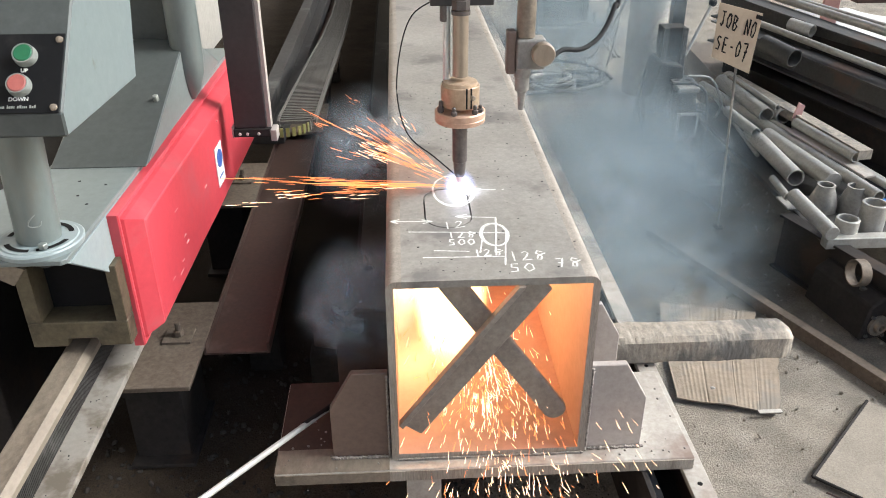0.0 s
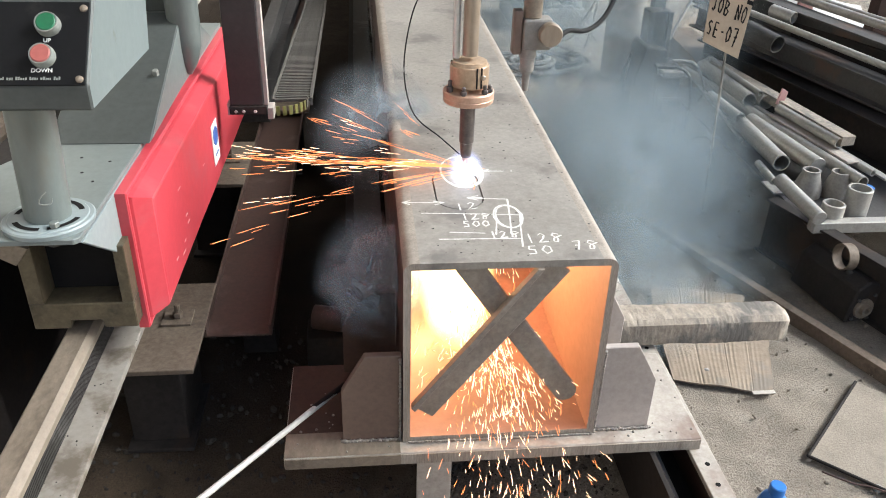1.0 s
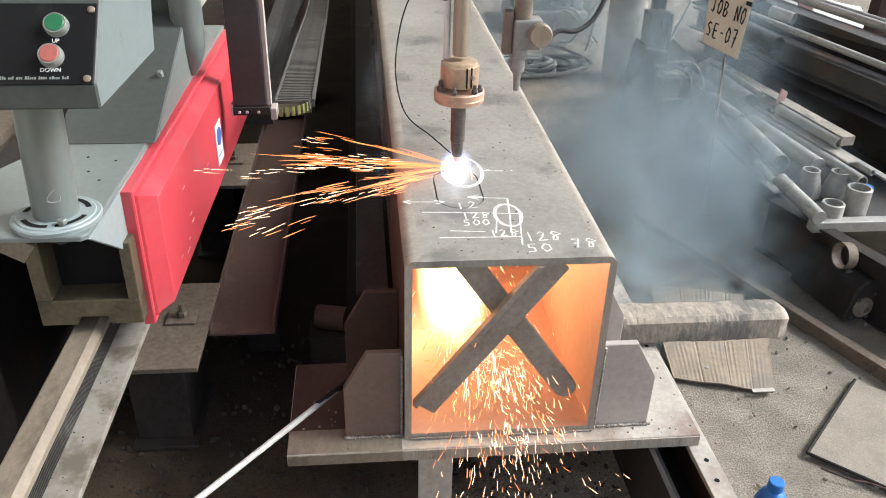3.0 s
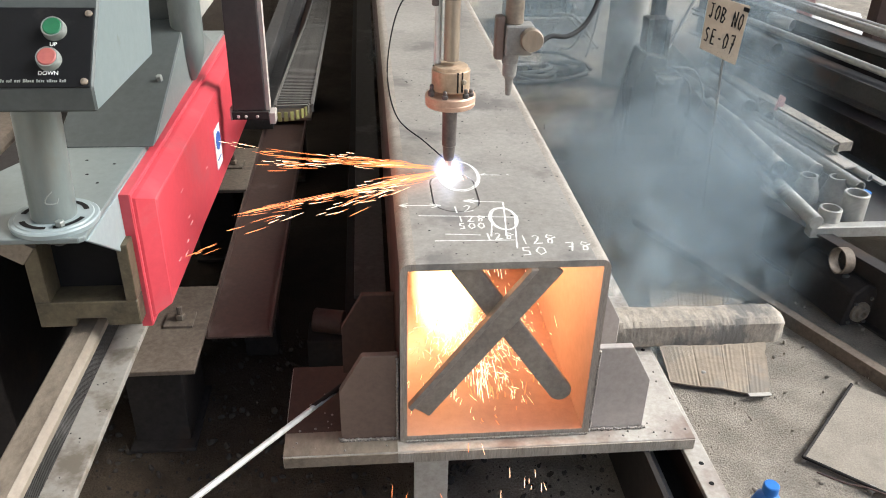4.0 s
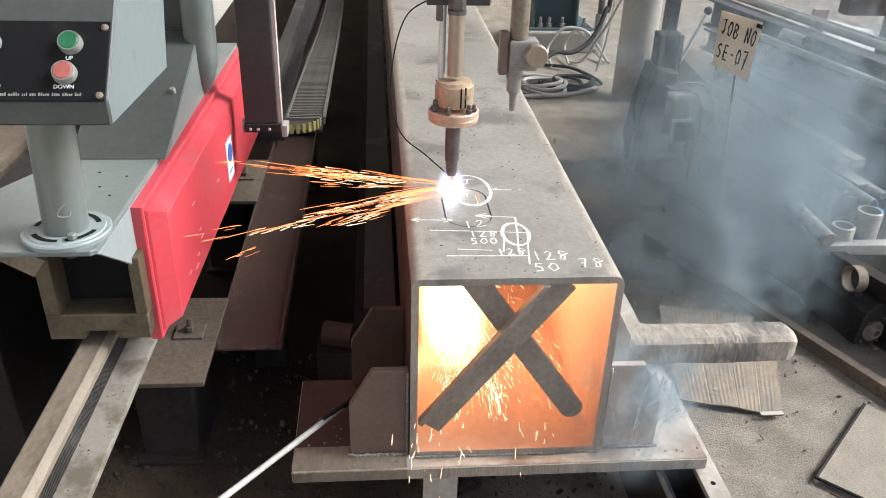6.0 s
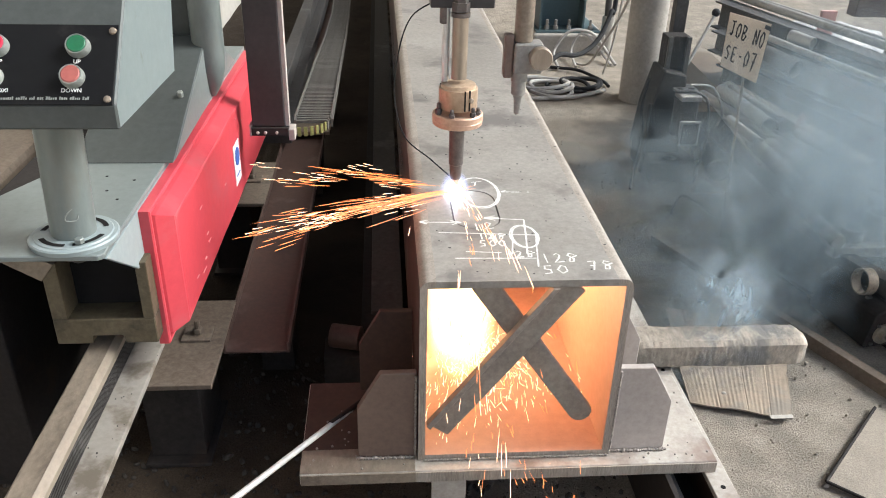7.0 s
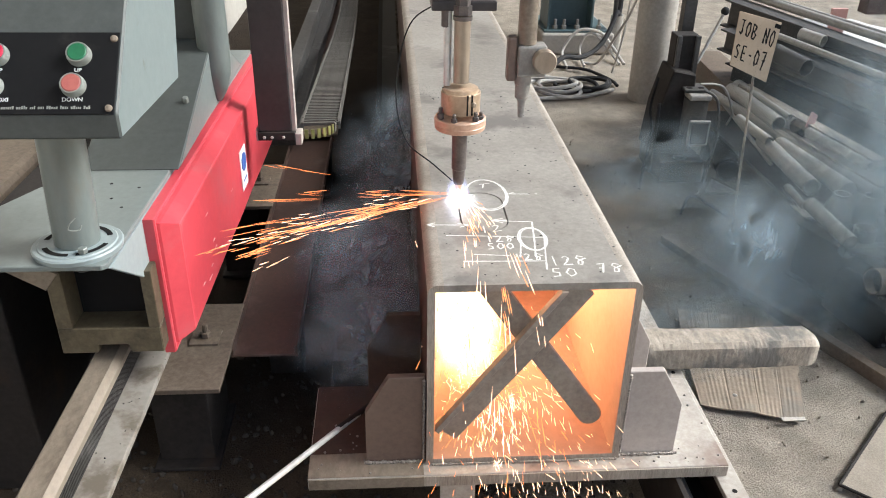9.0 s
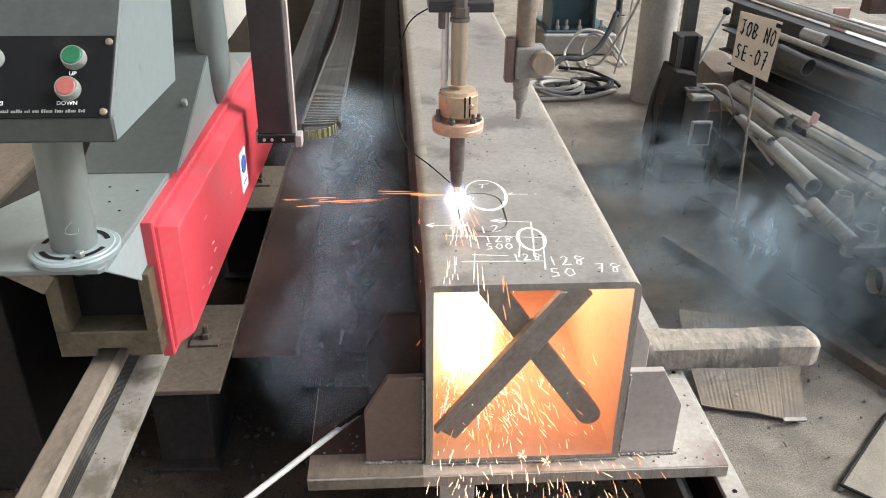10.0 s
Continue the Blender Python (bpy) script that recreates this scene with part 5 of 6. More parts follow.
    pipe_thing("steel_pipe", "long pale tube on the stack", (2.2, 1.35, 0.56), (1.62, 2.75, 0.63), 0.014)
    pipe_thing("steel_pipe", "short wide grey pipe on the stack", (1.445, 1.90, 0.515), (1.385, 2.07, 0.535), 0.037, "pipe_dark")
    pipe_thing("steel_pipe", "small grey pipe with a hooked wire", (1.60, 2.1, 0.575), (1.545, 2.2, 0.585), 0.026)
    for x, y in ((1.78, 1.6), (1.48, 2.4)):
        s = stand("stack_trestle", "dark steel trestle under the beams", "trestle", (x, y, 0))
        piece("post", block(x - 0.04, x + 0.04, y - 0.04, y + 0.04, 0.0, 0.36, 0.003), "darksteel", s)
    bar_thing("squared_beam", "pale-topped squared steel beam end", (1.40, 2.15, 0.10), (1.47, 3.05, 0.10), 0.16, 0.19, "rust_bar", "steel beam")
    # dark beam and motor below the bench
    bar_thing("steel_beam", "dark steel beam lying below the bench", (1.36, 0.44, 0.0), (1.135, 1.13, 0.0), 0.05, 0.2, "darksteel", "steel beam", "beam")
    m = stand("electric_motor", "dark greasy motor block with a hub flange", "motor", (1.205, 0.785, 0))
    q = Matrix.Translation((1.205, 0.785, 0)) @ Matrix.Rotation(radians(11), 4, "Z") @ Matrix.Rotation(radians(9), 4, "Y")
    bm = prism([(-0.050, 0.0), (0.042, 0.012), (0.042, 0.115), (0.024, 0.142), (-0.014, 0.148), (-0.050, 0.115)], "y", -0.13, 0.13, 0.006)
    bmesh.ops.transform(bm, matrix=q, verts=bm.verts)
    piece("housing", bm, "darksteel", m)
    for dx, dz in ((-0.034, 0.02), (0.026, 0.024), (-0.034, 0.084), (0.018, 0.104)):
        piece("bolt", rod(q @ Vector((dx, -0.1302, dz)), q @ Vector((dx, -0.138, dz)), 0.006, 6), "pipe_dark", m)
    piece("hub", lathe(q @ Vector((-0.004, -0.1302, 0.056)), q @ Vector((-0.004, -0.16, 0.056)), [(0, 0), (0, 0.034), (0.008, 0.033), (0.008, 0.020), (0.02, 0.018), (0.02, 0.010), (0.006, 0.010), (0.006, 0)], 24), "rail", m, smooth=True)
    piece("terminal_cap", rod(q @ Vector((-0.02, -0.05, 0.118)), q @ Vector((-0.024, -0.052, 0.142)), 0.012, 12), "pipe_dark", m)
    # angle iron on the floor
    bar_thing("angle_iron", "long dusty steel box bar lying on the floor", (1.33, -0.04, 0.0), (0.765, 1.39, -0.028), 0.032, 0.048, "rust_bar", "steel bar")

    # job sign on its rod
    s = stand("job_sign", "handwritten cardboard job sign on a thin rod", "sign", (1.012, 1.41, 0))
    # the board leans over to one side; x runs along its lower line, y up
    face = Matrix(((0.93, 0.06, 0.2, 0.968), (0.10, 0.0, -0.98, 1.39), (-0.305, 0.998, 0.0, 0.734), (0, 0, 0, 1)))
    bm = prism([(-0.076, -0.086), (0.083, -0.104), (0.082, 0.1005), (-0.0885, 0.0905)], "z", -0.003, 0.0, 0.0008)
    bmesh.ops.transform(bm, matrix=face, verts=bm.verts)
    board = piece("board", bm, "signcard", s, "brown cardboard board")
    letters = {
        "J": [[(0.1, 1.0), (0.9, 1.02)], [(0.55, 1.0), (0.58, 0.2), (0.4, 0.0), (0.1, 0.15)]],
        "O": [[(0.45, 1.0), (0.1, 0.6), (0.2, 0.1), (0.6, 0.0), (0.9, 0.45), (0.75, 0.9), (0.45, 1.0)]],
        "B": [[(0.15, 0.0), (0.12, 1.0)], [(0.12, 1.0), (0.75, 0.85), (0.6, 0.55), (0.15, 0.5)], [(0.3, 0.52), (0.9, 0.3), (0.6, 0.02), (0.15, 0.0)]],
        "N": [[(0.1, 0.0), (0.12, 1.0), (0.8, 0.02), (0.85, 1.05)]],
        "S": [[(0.8, 0.9), (0.4, 1.0), (0.15, 0.75), (0.7, 0.4), (0.6, 0.05), (0.1, 0.1)]],
        "E": [[(0.8, 0.98), (0.15, 1.0), (0.15, 0.02), (0.85, 0.0)], [(0.15, 0.5), (0.7, 0.52)]],
        "-": [[(0.2, 0.5), (0.7, 0.5)]],
        "0": [[(0.45, 1.0), (0.1, 0.55), (0.3, 0.0), (0.75, 0.15), (0.85, 0.7), (0.45, 1.0)]],
        "7": [[(0.05, 0.95), (0.85, 1.0), (0.45, -0.15)], [(0.3, 0.45), (0.95, 0.5)]],
    }

    def written(text, x, y, w, h, tall, seed):
        for k, ch in enumerate(text):
            if ch == " ":
                continue
            bm = bmesh.new()
            for j, line in enumerate(letters[ch]):
                stroke([(x + (k + px * 0.78) * w, y + py * h * (1 + tall * k) - 0.0015 * k) for px, py in line], 0.0062, 0.0004 + 0.0001 * j, bm, seed=seed + 5 * k + j)
            bmesh.ops.transform(bm, matrix=face, verts=bm.verts)
            piece("lettering", bm, "ink_and_shade", board, "black handwritten letter")

    written("JOB NO", -0.074, 0.022, 0.0248, 0.046, 0.03, 3)
    written("SE-07", -0.072, -0.058, 0.0268, 0.046, 0.05, 61)
    for x, y in ((0.072, 0.086), (-0.070, 0.078)):
        bm = block(x - 0.014, x + 0.01, y - 0.008, y + 0.006, 0.0004, 0.0016, 0)
        bmesh.ops.transform(bm, matrix=face, verts=bm.verts)
        piece("tape", bm, "ink_and_shade" if x > 0 else "signcard", board)
    piece("rod", rod((0.985, 1.400, 0.70), (1.035, 1.415, 0.0), 0.0045, 10), "wood", s, "thin rusty rod")
    piece("foot", block(1.02, 1.05, 1.40, 1.43, 0.0, 0.01, 0.002), "darksteel", s)


def build_floor_things():
    # timber baulk resting on the beam
    s = stand("timber_baulk", "weathered squared timber baulk with a rounded end", "timber", (0.5, 0.36, 0.193))
    bm = bmesh.new()
    rings = []
    n = 260
    for i in range(n + 1):
        u = i / n
        x = 0.215 + (0.803 - 0.215) * u
        end = max(0.0, (x - 0.765) / 0.038)
        shrink = math.sqrt(max(0.02, 1 - min(end, 0.99) ** 2)) if end > 0 else 1
        ring = []
        for k in range(20):
            a = 2 * math.pi * k / 20
            c, sn = math.cos(a), math.sin(a)
            q = (abs(c) ** 5 + abs(sn) ** 5) ** (-1 / 5)
            p = Vector((x, 0.363 + 0.045 * q * c * shrink, 0.2345 + 0.0405 * q * sn * shrink))
            j = noise.noise(Vector((x * 9, c * 1.4, sn * 1.4))) * 0.005 + noise.noise(Vector((x * 70, c * 4, sn * 4))) * 0.0016 - 0.0026 * max(0.0, noise.noise(Vector((x * 190 + 14 * c, c * 1.2, sn * 1.2))) - 0.05)
            ring.append(bm.verts.new(p + Vector((0, c, sn)) * j))
        rings.append(ring)
    for a, b in zip(rings, rings[1:]):
        for k in range(20):
            bm.faces.new((a[k], a[(k + 1) % 20], b[(k + 1) % 20], b[k]))
    bm.faces.new(rings[0])
    bm.faces.new(rings[-1])
    bmesh.ops.recalc_face_normals(bm, faces=bm.faces)
    piece("baulk", bm, "wood", s, smooth=True)

    def corrugated(name, label, p00, p10, p01, p11, lift, bars):
        """A ribbed cardboard sheet over four corners: near edge p00-p10, far edge p01-p11."""
        s = stand(name, label, "cardboard", (*p00, 0))
        bm = bmesh.new()
        nu, nv = bars * 10, 12
        grid = []
        for i in range(nu + 1):
            row = []
            for j in range(nv + 1):
                u, v = i / nu, j / nv
                p = (Vector(p00) * (1 - u) + Vector(p10) * u) * (1 - v) + (Vector(p01) * (1 - u) + Vector(p11) * u) * v
                z = 0.008 + 0.0007 * math.cos(u * bars * 2 * math.pi) * (0.5 + noise.noise(Vector((u * 9, v * 2, 7)))) - 0.0013 * sum(math.exp(-((u - c) / 0.006) ** 2) for c in (0.31, 0.58, 0.80)) + lift * noise.noise(Vector((u * 3, v * 2, 4)))
                if u > 0.96:
                    p = p + Vector((0.012 * noise.noise(Vector((v * 14, 1, 0))), 0))
                row.append(bm.verts.new((p.x, p.y, z)))
            grid.append(row)
        for i in range(nu):
            for j in range(nv):
                bm.faces.new((grid[i][j], grid[i + 1][j], grid[i + 1][j + 1], grid[i][j + 1]))
        ext = bmesh.ops.extrude_face_region(bm, geom=list(bm.faces))
        for v in ext["geom"]:
            if isinstance(v, bmesh.types.BMVert):
                v.co.z -= 0.004
        bmesh.ops.recalc_face_normals(bm, faces=bm.faces)
        piece("sheet", bm, "card", s)
        return s

    c = corrugated("cardboard_sheet", "torn ribbed brown cardboard sheet on the floor", (0.562, 0.420), (0.815, 0.342), (0.60, 0.66), (0.93, 0.63), 0.005, 24)
    piece("tape", block(0.755, 0.818, 0.338, 0.352, 0.0115, 0.014, 0.0006), "tape", c, "strip of pale tape")
    corrugated("cardboard_sheet", "flattened brown cardboard sheet on the floor", (0.60, 0.665), (0.86, 0.66), (0.655, 0.90), (0.94, 0.82), 0.005, 22)
    # metal sheet with a bright turned edge
    s = stand("sheet_frame", "thin dark-edged sheet lying on the floor", "sheet", (0.95, 0.15, 0))
    piece("sheet", prism([(0.793, 0.113), (1.066, 0.377), (1.30, 0.18), (1.06, -0.14)], "z", 0.0, 0.006, 0.001), "sheet_dust", s)
    for p, q in (((0.793, 0.113), (1.066, 0.377)), ((0.793, 0.113), (1.06, -0.14))):
        bm = sweep([(*p, 0.008), (*[(a + b) / 2 for a, b in zip(p, q)], 0.0085), (*q, 0.008)], 0.0042, 8)
        piece("edge_strip", bm, "darksteel", s)
    s = stand("red_wire", "thin red wire on the floor", "wire", (0.9, 0.05, 0))
    piece("wire", sweep([(0.80, 0.06, 0.009), (0.85, 0.02, 0.01), (0.90, 0.0, 0.009), (0.96, -0.05, 0.01)], 0.0022, 6), "primer", s)
    b = stand("water_bottle", "clear bottle with a blue screw cap on the floor", "bottle", (0.60, -0.06, 0))
    piece("bottle", lathe((0.578, -0.105, 0.0), (0.578, -0.105, 1), [(0, 0), (0, 0.030), (0.01, 0.034), (0.09, 0.034), (0.115, 0.026), (0.125, 0.013), (0.132, 0.013), (0.132, 0)], 24), "bluecap", b, smooth=True)
    piece("cap", lathe((0.578, -0.105, 0.1322), (0.578, -0.105, 1), [(0, 0), (0, 0.017), (0.018, 0.0165), (0.020, 0.0145), (0.020, 0)], 24), "bluecap", b, smooth=True)
    rnd = random.Random(21)
    for k in range(5):
        x, y = rnd.uniform(0.55, 1.3), rnd.uniform(-0.2, 0.75)
        s = stand("stone", "small grey lump of slag on the floor", "stone", (x, y, 0), "slag lumps on the floor")
        bm = bmesh.new()
        bmesh.ops.create_icosphere(bm, subdivisions=2, radius=rnd.uniform(0.006, 0.013))
        for v in bm.verts:
            v.co *= 1 + 0.35 * noise.noise(v.co * 90 + Vector((k, 0, 0)))
            v.co = Vector((x + v.co.x, y + v.co.y, 0.003 + v.co.z * 0.7))
        piece("lump", bm, "cast", s, smooth=True)


def build_far_things():
    s = stand("round_column", "thick grey round steel column", "column", (1.205, 3.14, 0))
    piece("shaft", rod((1.205, 3.14, -0.01), (1.205, 3.14, 5.15), 0.104, 40), "concrete", s, smooth=True)
    p = stand("concrete_plinth", "rough concrete plinth with a bolted steel stanchion", "plinth", (1.0, 4.4, 0))
    piece("plinth", block(0.76, 1.25, 4.09, 4.7, 0.0, 0.135, 0.012), "concrete", p)
    piece("base_plate", block(0.78, 1.22, 4.13, 4.62, 0.1355, 0.150, 0.003), "teal", p)
    piece("stanchion_web", block(0.82, 1.10, 4.30, 4.32, 0.1505, 3.0, 0.002), "teal", p)
    for x in (0.805, 1.10):
        piece("stanchion_flange", prism([(4.17, 0.1505), (4.46, 0.1505), (4.42, 3.0), (4.24, 3.0)], "x", x, x + 0.014, 0.001), "teal", p)
    for x in (0.86, 0.92, 1.01, 1.16):
        bm = rod((x, 4.18, 0.1505), (x, 4.18, 0.175), 0.018, 6)
        rod((x, 4.18, 0.175), (x, 4.18, 0.215), 0.010, 10, bm)
        piece("anchor_bolt", bm, "cast", p)
    s = stand("pipe_stub", "pale upright pipe stub beside the plinth", "pipe", (1.285, 4.2, 0))
    piece("stub", hollow((1.285, 4.2, 0.0), (1.285, 4.2, 0.24), 0.042, 0.006, 24), "pipe", s, smooth=True)
    piece("inner_pipe", rod((1.285, 4.2, 0.0), (1.265, 4.22, 0.75), 0.022, 16), "pipe_dark", s, smooth=True)

    def coil(label, cx, cy, mat, rad, turns, r, seed):
        rnd = random.Random(seed)
        s = stand("hose_coil", label, "hose", (cx, cy, 0), "hoses on the floor")
        for k in range(turns):
            ex, ey = rad * rnd.uniform(0.8, 1.15), rad * rnd.uniform(0.75, 1.1)
            ox, oy = rnd.uniform(-0.07, 0.07), rnd.uniform(-0.06, 0.06)
            pts = [(cx + ox + ex * math.cos(a), cy + oy + ey * math.sin(a), r + 0.007 * k + 0.006 * (1 + math.sin(2 * a + k))) for a in (2 * math.pi * i / 14 for i in range(14))]
            piece("loop", sweep(pts, r, 8, closed=True, steps=3), mat, s, smooth=True)

    coil("pale dusty hose lying in a coil", 0.68, 3.28, "hose_pale", 0.15, 4, 0.012, 1)
    coil("dark rubber hose lying in a coil", 0.90, 3.38, "rubber", 0.11, 3, 0.011, 2)

    def hose(label, pts, r, mat):
        s = stand("hose", label, "hose", pts[0], "hoses on the floor")
        piece("hose", sweep(pts, r, 8), mat, s, smooth=True)

    hose("pale hose trailing over the floor", [(0.52, 3.08, 0.012), (0.66, 3.10, 0.012), (0.85, 3.13, 0.012), (1.04, 3.25, 0.012)], 0.012, "hose_pale")
    hose("pale hose looping up over the plinth", [(0.86, 3.7, 0.012), (0.88, 3.98, 0.04), (0.94, 4.02, 0.135), (1.01, 4.03, 0.18), (1.13, 4.02, 0.165), (1.21, 4.0, 0.085), (1.25, 3.8, 0.012)], 0.010, "hose_pale")
    hose("pale hose looping up over the plinth", [(0.98, 3.75, 0.012), (1.00, 4.0, 0.05), (1.04, 4.03, 0.14), (1.10, 4.03, 0.15), (1.19, 4.0, 0.06), (1.22, 3.8, 0.012)], 0.009, "hose_pale")
    hose("dark hose lying over the floor", [(0.80, 3.74, 0.012), (0.95, 3.66, 0.02), (1.03, 3.57, 0.012), (1.08, 3.42, 0.012), (1.085, 3.33, 0.012)], 0.010, "rubber")
    hose("pale cable rising beside the column", [(1.0, 3.85, 0.008), (1.06, 3.76, 0.03), (1.10, 3.6, 0.2), (1.16, 3.42, 0.47), (1.22, 3.26, 0.9)], 0.008, "hose_pale")
    hose("thin cable hanging beside the column", [(1.12, 3.6, 0.012), (1.15, 3.55, 0.25), (1.16, 3.5, 0.6), (1.17, 3.45, 1.2)], 0.006, "hose_pale")
    hose("thin black cable on the floor", [(0.80, 1.85, 0.006), (0.86, 2.0, 0.05), (0.94, 2.1, 0.12)], 0.006, "rubber")
    hose("thin black cable on the floor", [(0.90, 1.60, 0.006), (0.95, 1.68, 0.04), (1.0, 1.70, 0.03), (1.06, 1.62, 0.008), (1.08, 1.56, 0.006)], 0.006, "rubber")

    # magnetic drilling machine
    d = stand("drilling_machine", "dark portable drilling machine with a feed lever", "drill", (1.0, 2.05, 0))
    piece("base", block(0.90, 1.10, 1.92, 2.22, 0.0, 0.10, 0.01), "darksteel", d)
    piece("body", prism([(0.88, 0.1005), (1.06, 0.1005), (1.05, 0.30), (1.04, 0.45), (0.94, 0.47), (0.90, 0.30)], "y", 2.03, 2.2, 0.006), "darksteel", d)
    piece("slide", block(0.955, 1.055, 2.10, 2.18, 0.4, 0.60, 0.004), "darksteel", d)
    for x in (0.957, 1.037):
        piece("slide_rail", block(x, x + 0.02, 2.085, 2.0995, 0.40, 0.60, 0.002), "pipe_dark", d)
    piece("motor", rod((1.045, 2.0, 0.20), (1.045, 2.0, 0.36), 0.052, 24), "pipe_dark", d, smooth=True)
    piece("motor_cap", block(1.0, 1.09, 1.945, 2.05, 0.3605, 0.385, 0.006), "cast", d)
    piece("gear_plate", block(0.985, 1.085, 1.985, 2.085, 0.386, 0.40, 0.004), "pipe_dark", d)
    for gx, gy in ((1.01, 2.01), (1.06, 2.01), (1.035, 2.06)):
        piece("gear_hole", rod((gx, gy, 0.4001), (gx, gy, 0.4006), 0.014, 16, bevel=0.0001), "ink_and_shade", d)
    piece("handle_bar", rod((0.885, 2.0, 0.02), (0.893, 2.02, 0.33), 0.008, 10), "darksteel", d, smooth=True)
    piece("chuck", lathe((1.0, 1.97, 0.0), (1.0, 1.97, 1.0), [(0, 0), (0, 0.022), (0.03, 0.03), (0.08, 0.034), (0.1, 0.03), (0.1, 0)], 20), "pipe", d, smooth=True)
    f = piece("switch_frame", block(0.995, 1.085, 1.90, 1.915, 0.18, 0.29, 0.004), "cast", d)
    piece("switch", block(1.005, 1.075, 1.895, 1.8998, 0.19, 0.28, 0.003), "darksteel", f)
    piece("lever", rod((1.075, 2.14, 0.47), (1.185, 2.2, 0.675), 0.007, 12), "pipe", d, smooth=True)
    bm = bmesh.new()
    bmesh.ops.create_uvsphere(bm, u_segments=16, v_segments=10, radius=0.018, matrix=Matrix.Translation((1.187, 2.201, 0.68)))
    piece("lever_ball", bm, "rubber", d, smooth=True)
    piece("cable", sweep([(1.06, 1.98, 0.40), (1.12, 1.96, 0.36), (1.14, 1.95, 0.22), (1.12, 1.93, 0.1), (1.10, 1.9, 0.01)], 0.006, 8), "pipe_dark", d, smooth=True)
    piece("cable", sweep([(1.05, 2.0, 0.42), (1.16, 2.02, 0.40), (1.21, 2.0, 0.30), (1.22, 2.05, 0.22)], 0.005, 8), "cast", d, smooth=True)
    piece("cable", sweep([(0.90, 2.1, 0.42), (0.87, 2.06, 0.3), (0.88, 2.04, 0.2), (0.86, 2.02, 0.02)], 0.006, 8), "rubber", d, smooth=True)
    s = stand("pipe_flange", "dark round pipe end lying beside the drill", "pipe", (1.17, 1.95, 0))
    piece("pipe", hollow((1.19, 1.88, 0.075), (1.26, 2.15, 0.075), 0.052, 0.009, 32), "darksteel", s, smooth=True)
    s = stand("post", "rusty square post behind the drill", "post", (1.22, 2.75, 0))
    piece("post", block(1.20, 1.26, 2.72, 2.78, 0.0, 2.2, 0.002), "pipe_dark", s)

    # pale sheeting, boards and a dark frame beyond the stack
    s = stand("sheeting_heap", "white sheeting heaped beyond the beams", "sheeting", (2.2, 3.1, 0))
    bm = bmesh.new()
    bmesh.ops.create_icosphere(bm, subdivisions=4, radius=1.0)
    for v in bm.verts:
        j = 1 + 0.22 * noise.noise(v.co * 2.5) + 0.06 * noise.noise(v.co * 9)
        v.co = Vector((2.25 + 0.55 * v.co.x * j, 3.15 + 0.45 * v.co.y * j, max(0.0, 0.42 * v.co.z * j)))
    piece("sheet", bm, "cloth", s, smooth=True)
    s = stand("board", "pale pink board standing in the heap", "board", (2.03, 2.82, 0))
    piece("board", block(1.945, 2.025, 2.70, 2.72, 0.0, 0.59, 0.002), "pink", s)
    s = stand("gantry_stand", "dark maroon steel gantry stand beyond the beams", "stand", (2.2, 2.55, 0))
    piece("post", block(2.19, 2.28, 2.42, 2.50, 0.0, 0.95, 0.003), "primer", s)
    piece("rail", block(1.95, 2.9, 2.42, 2.50, 0.62, 0.74, 0.003), "primer", s)
    s = stand("crate", "grey-green metal crate beside the machine", "crate", (-1.15, 0.6, 0))
    piece("body", block(-1.30, -1.06, 0.2, 1.1, 0.0, 0.62, 0.006), "darksteel", s)
    piece("rim", block(-1.31, -1.05, 0.19, 1.11, 0.62, 0.64, 0.003), "teal", s)
    piece("load", block(-1.28, -1.08, 0.25, 1.05, 0.60, 0.70, 0.02), "rust_bar", s)
    s = stand("steel_pile", "dark steel offcuts below the girder", "scrap", (-0.36, 0.42, 0))
    piece("roll", rod((-0.41, 0.60, 0.13), (-0.33, 0.58, 0.13), 0.034, 16), "primer", s, smooth=True)
    piece("block", block(-0.43, -0.32, 0.54, 0.64, 0.0, 0.097, 0.004), "darksteel", s)


# ---- sparks, glow and smoke ----


def puff_mesh(name, mat, layers, seed, tilt=0.5):
    """A unit puff: gently curved layers at mixed tilts through one middle."""
    rnd = random.Random(seed)
    bm = bmesh.new()
    for k in range(layers):
        turn = Euler((math.pi / 2 + rnd.uniform(-tilt, tilt), rnd.uniform(-tilt, tilt) * 0.6, rnd.uniform(-tilt, tilt))).to_matrix().to_4x4()
        shift = Matrix.Translation((0, -0.55 + 1.1 * (k + 0.5) / layers, 0))
        n = 10
        grid = [[None] * (n + 1) for _ in range(n + 1)]
        for i in range(n + 1):
            for j in range(n + 1):
                u, v = -1 + 2 * i / n, -1 + 2 * j / n
                w = 0.16 * noise.noise(Vector((u * 1.3, v * 1.3, k * 3.1 + seed)))
                grid[i][j] = bm.verts.new(shift @ turn @ Vector((u, v, w)))
        for i in range(n):
            for j in range(n):
                bm.faces.new((grid[i][j], grid[i + 1][j], grid[i + 1][j + 1], grid[i][j + 1]))
    me = bpy.data.meshes.new(name)
    bm.to_mesh(me)
    bm.free()
    for p in me.polygons:
        p.use_smooth = True
    me.materials.append(M[mat])
    return me


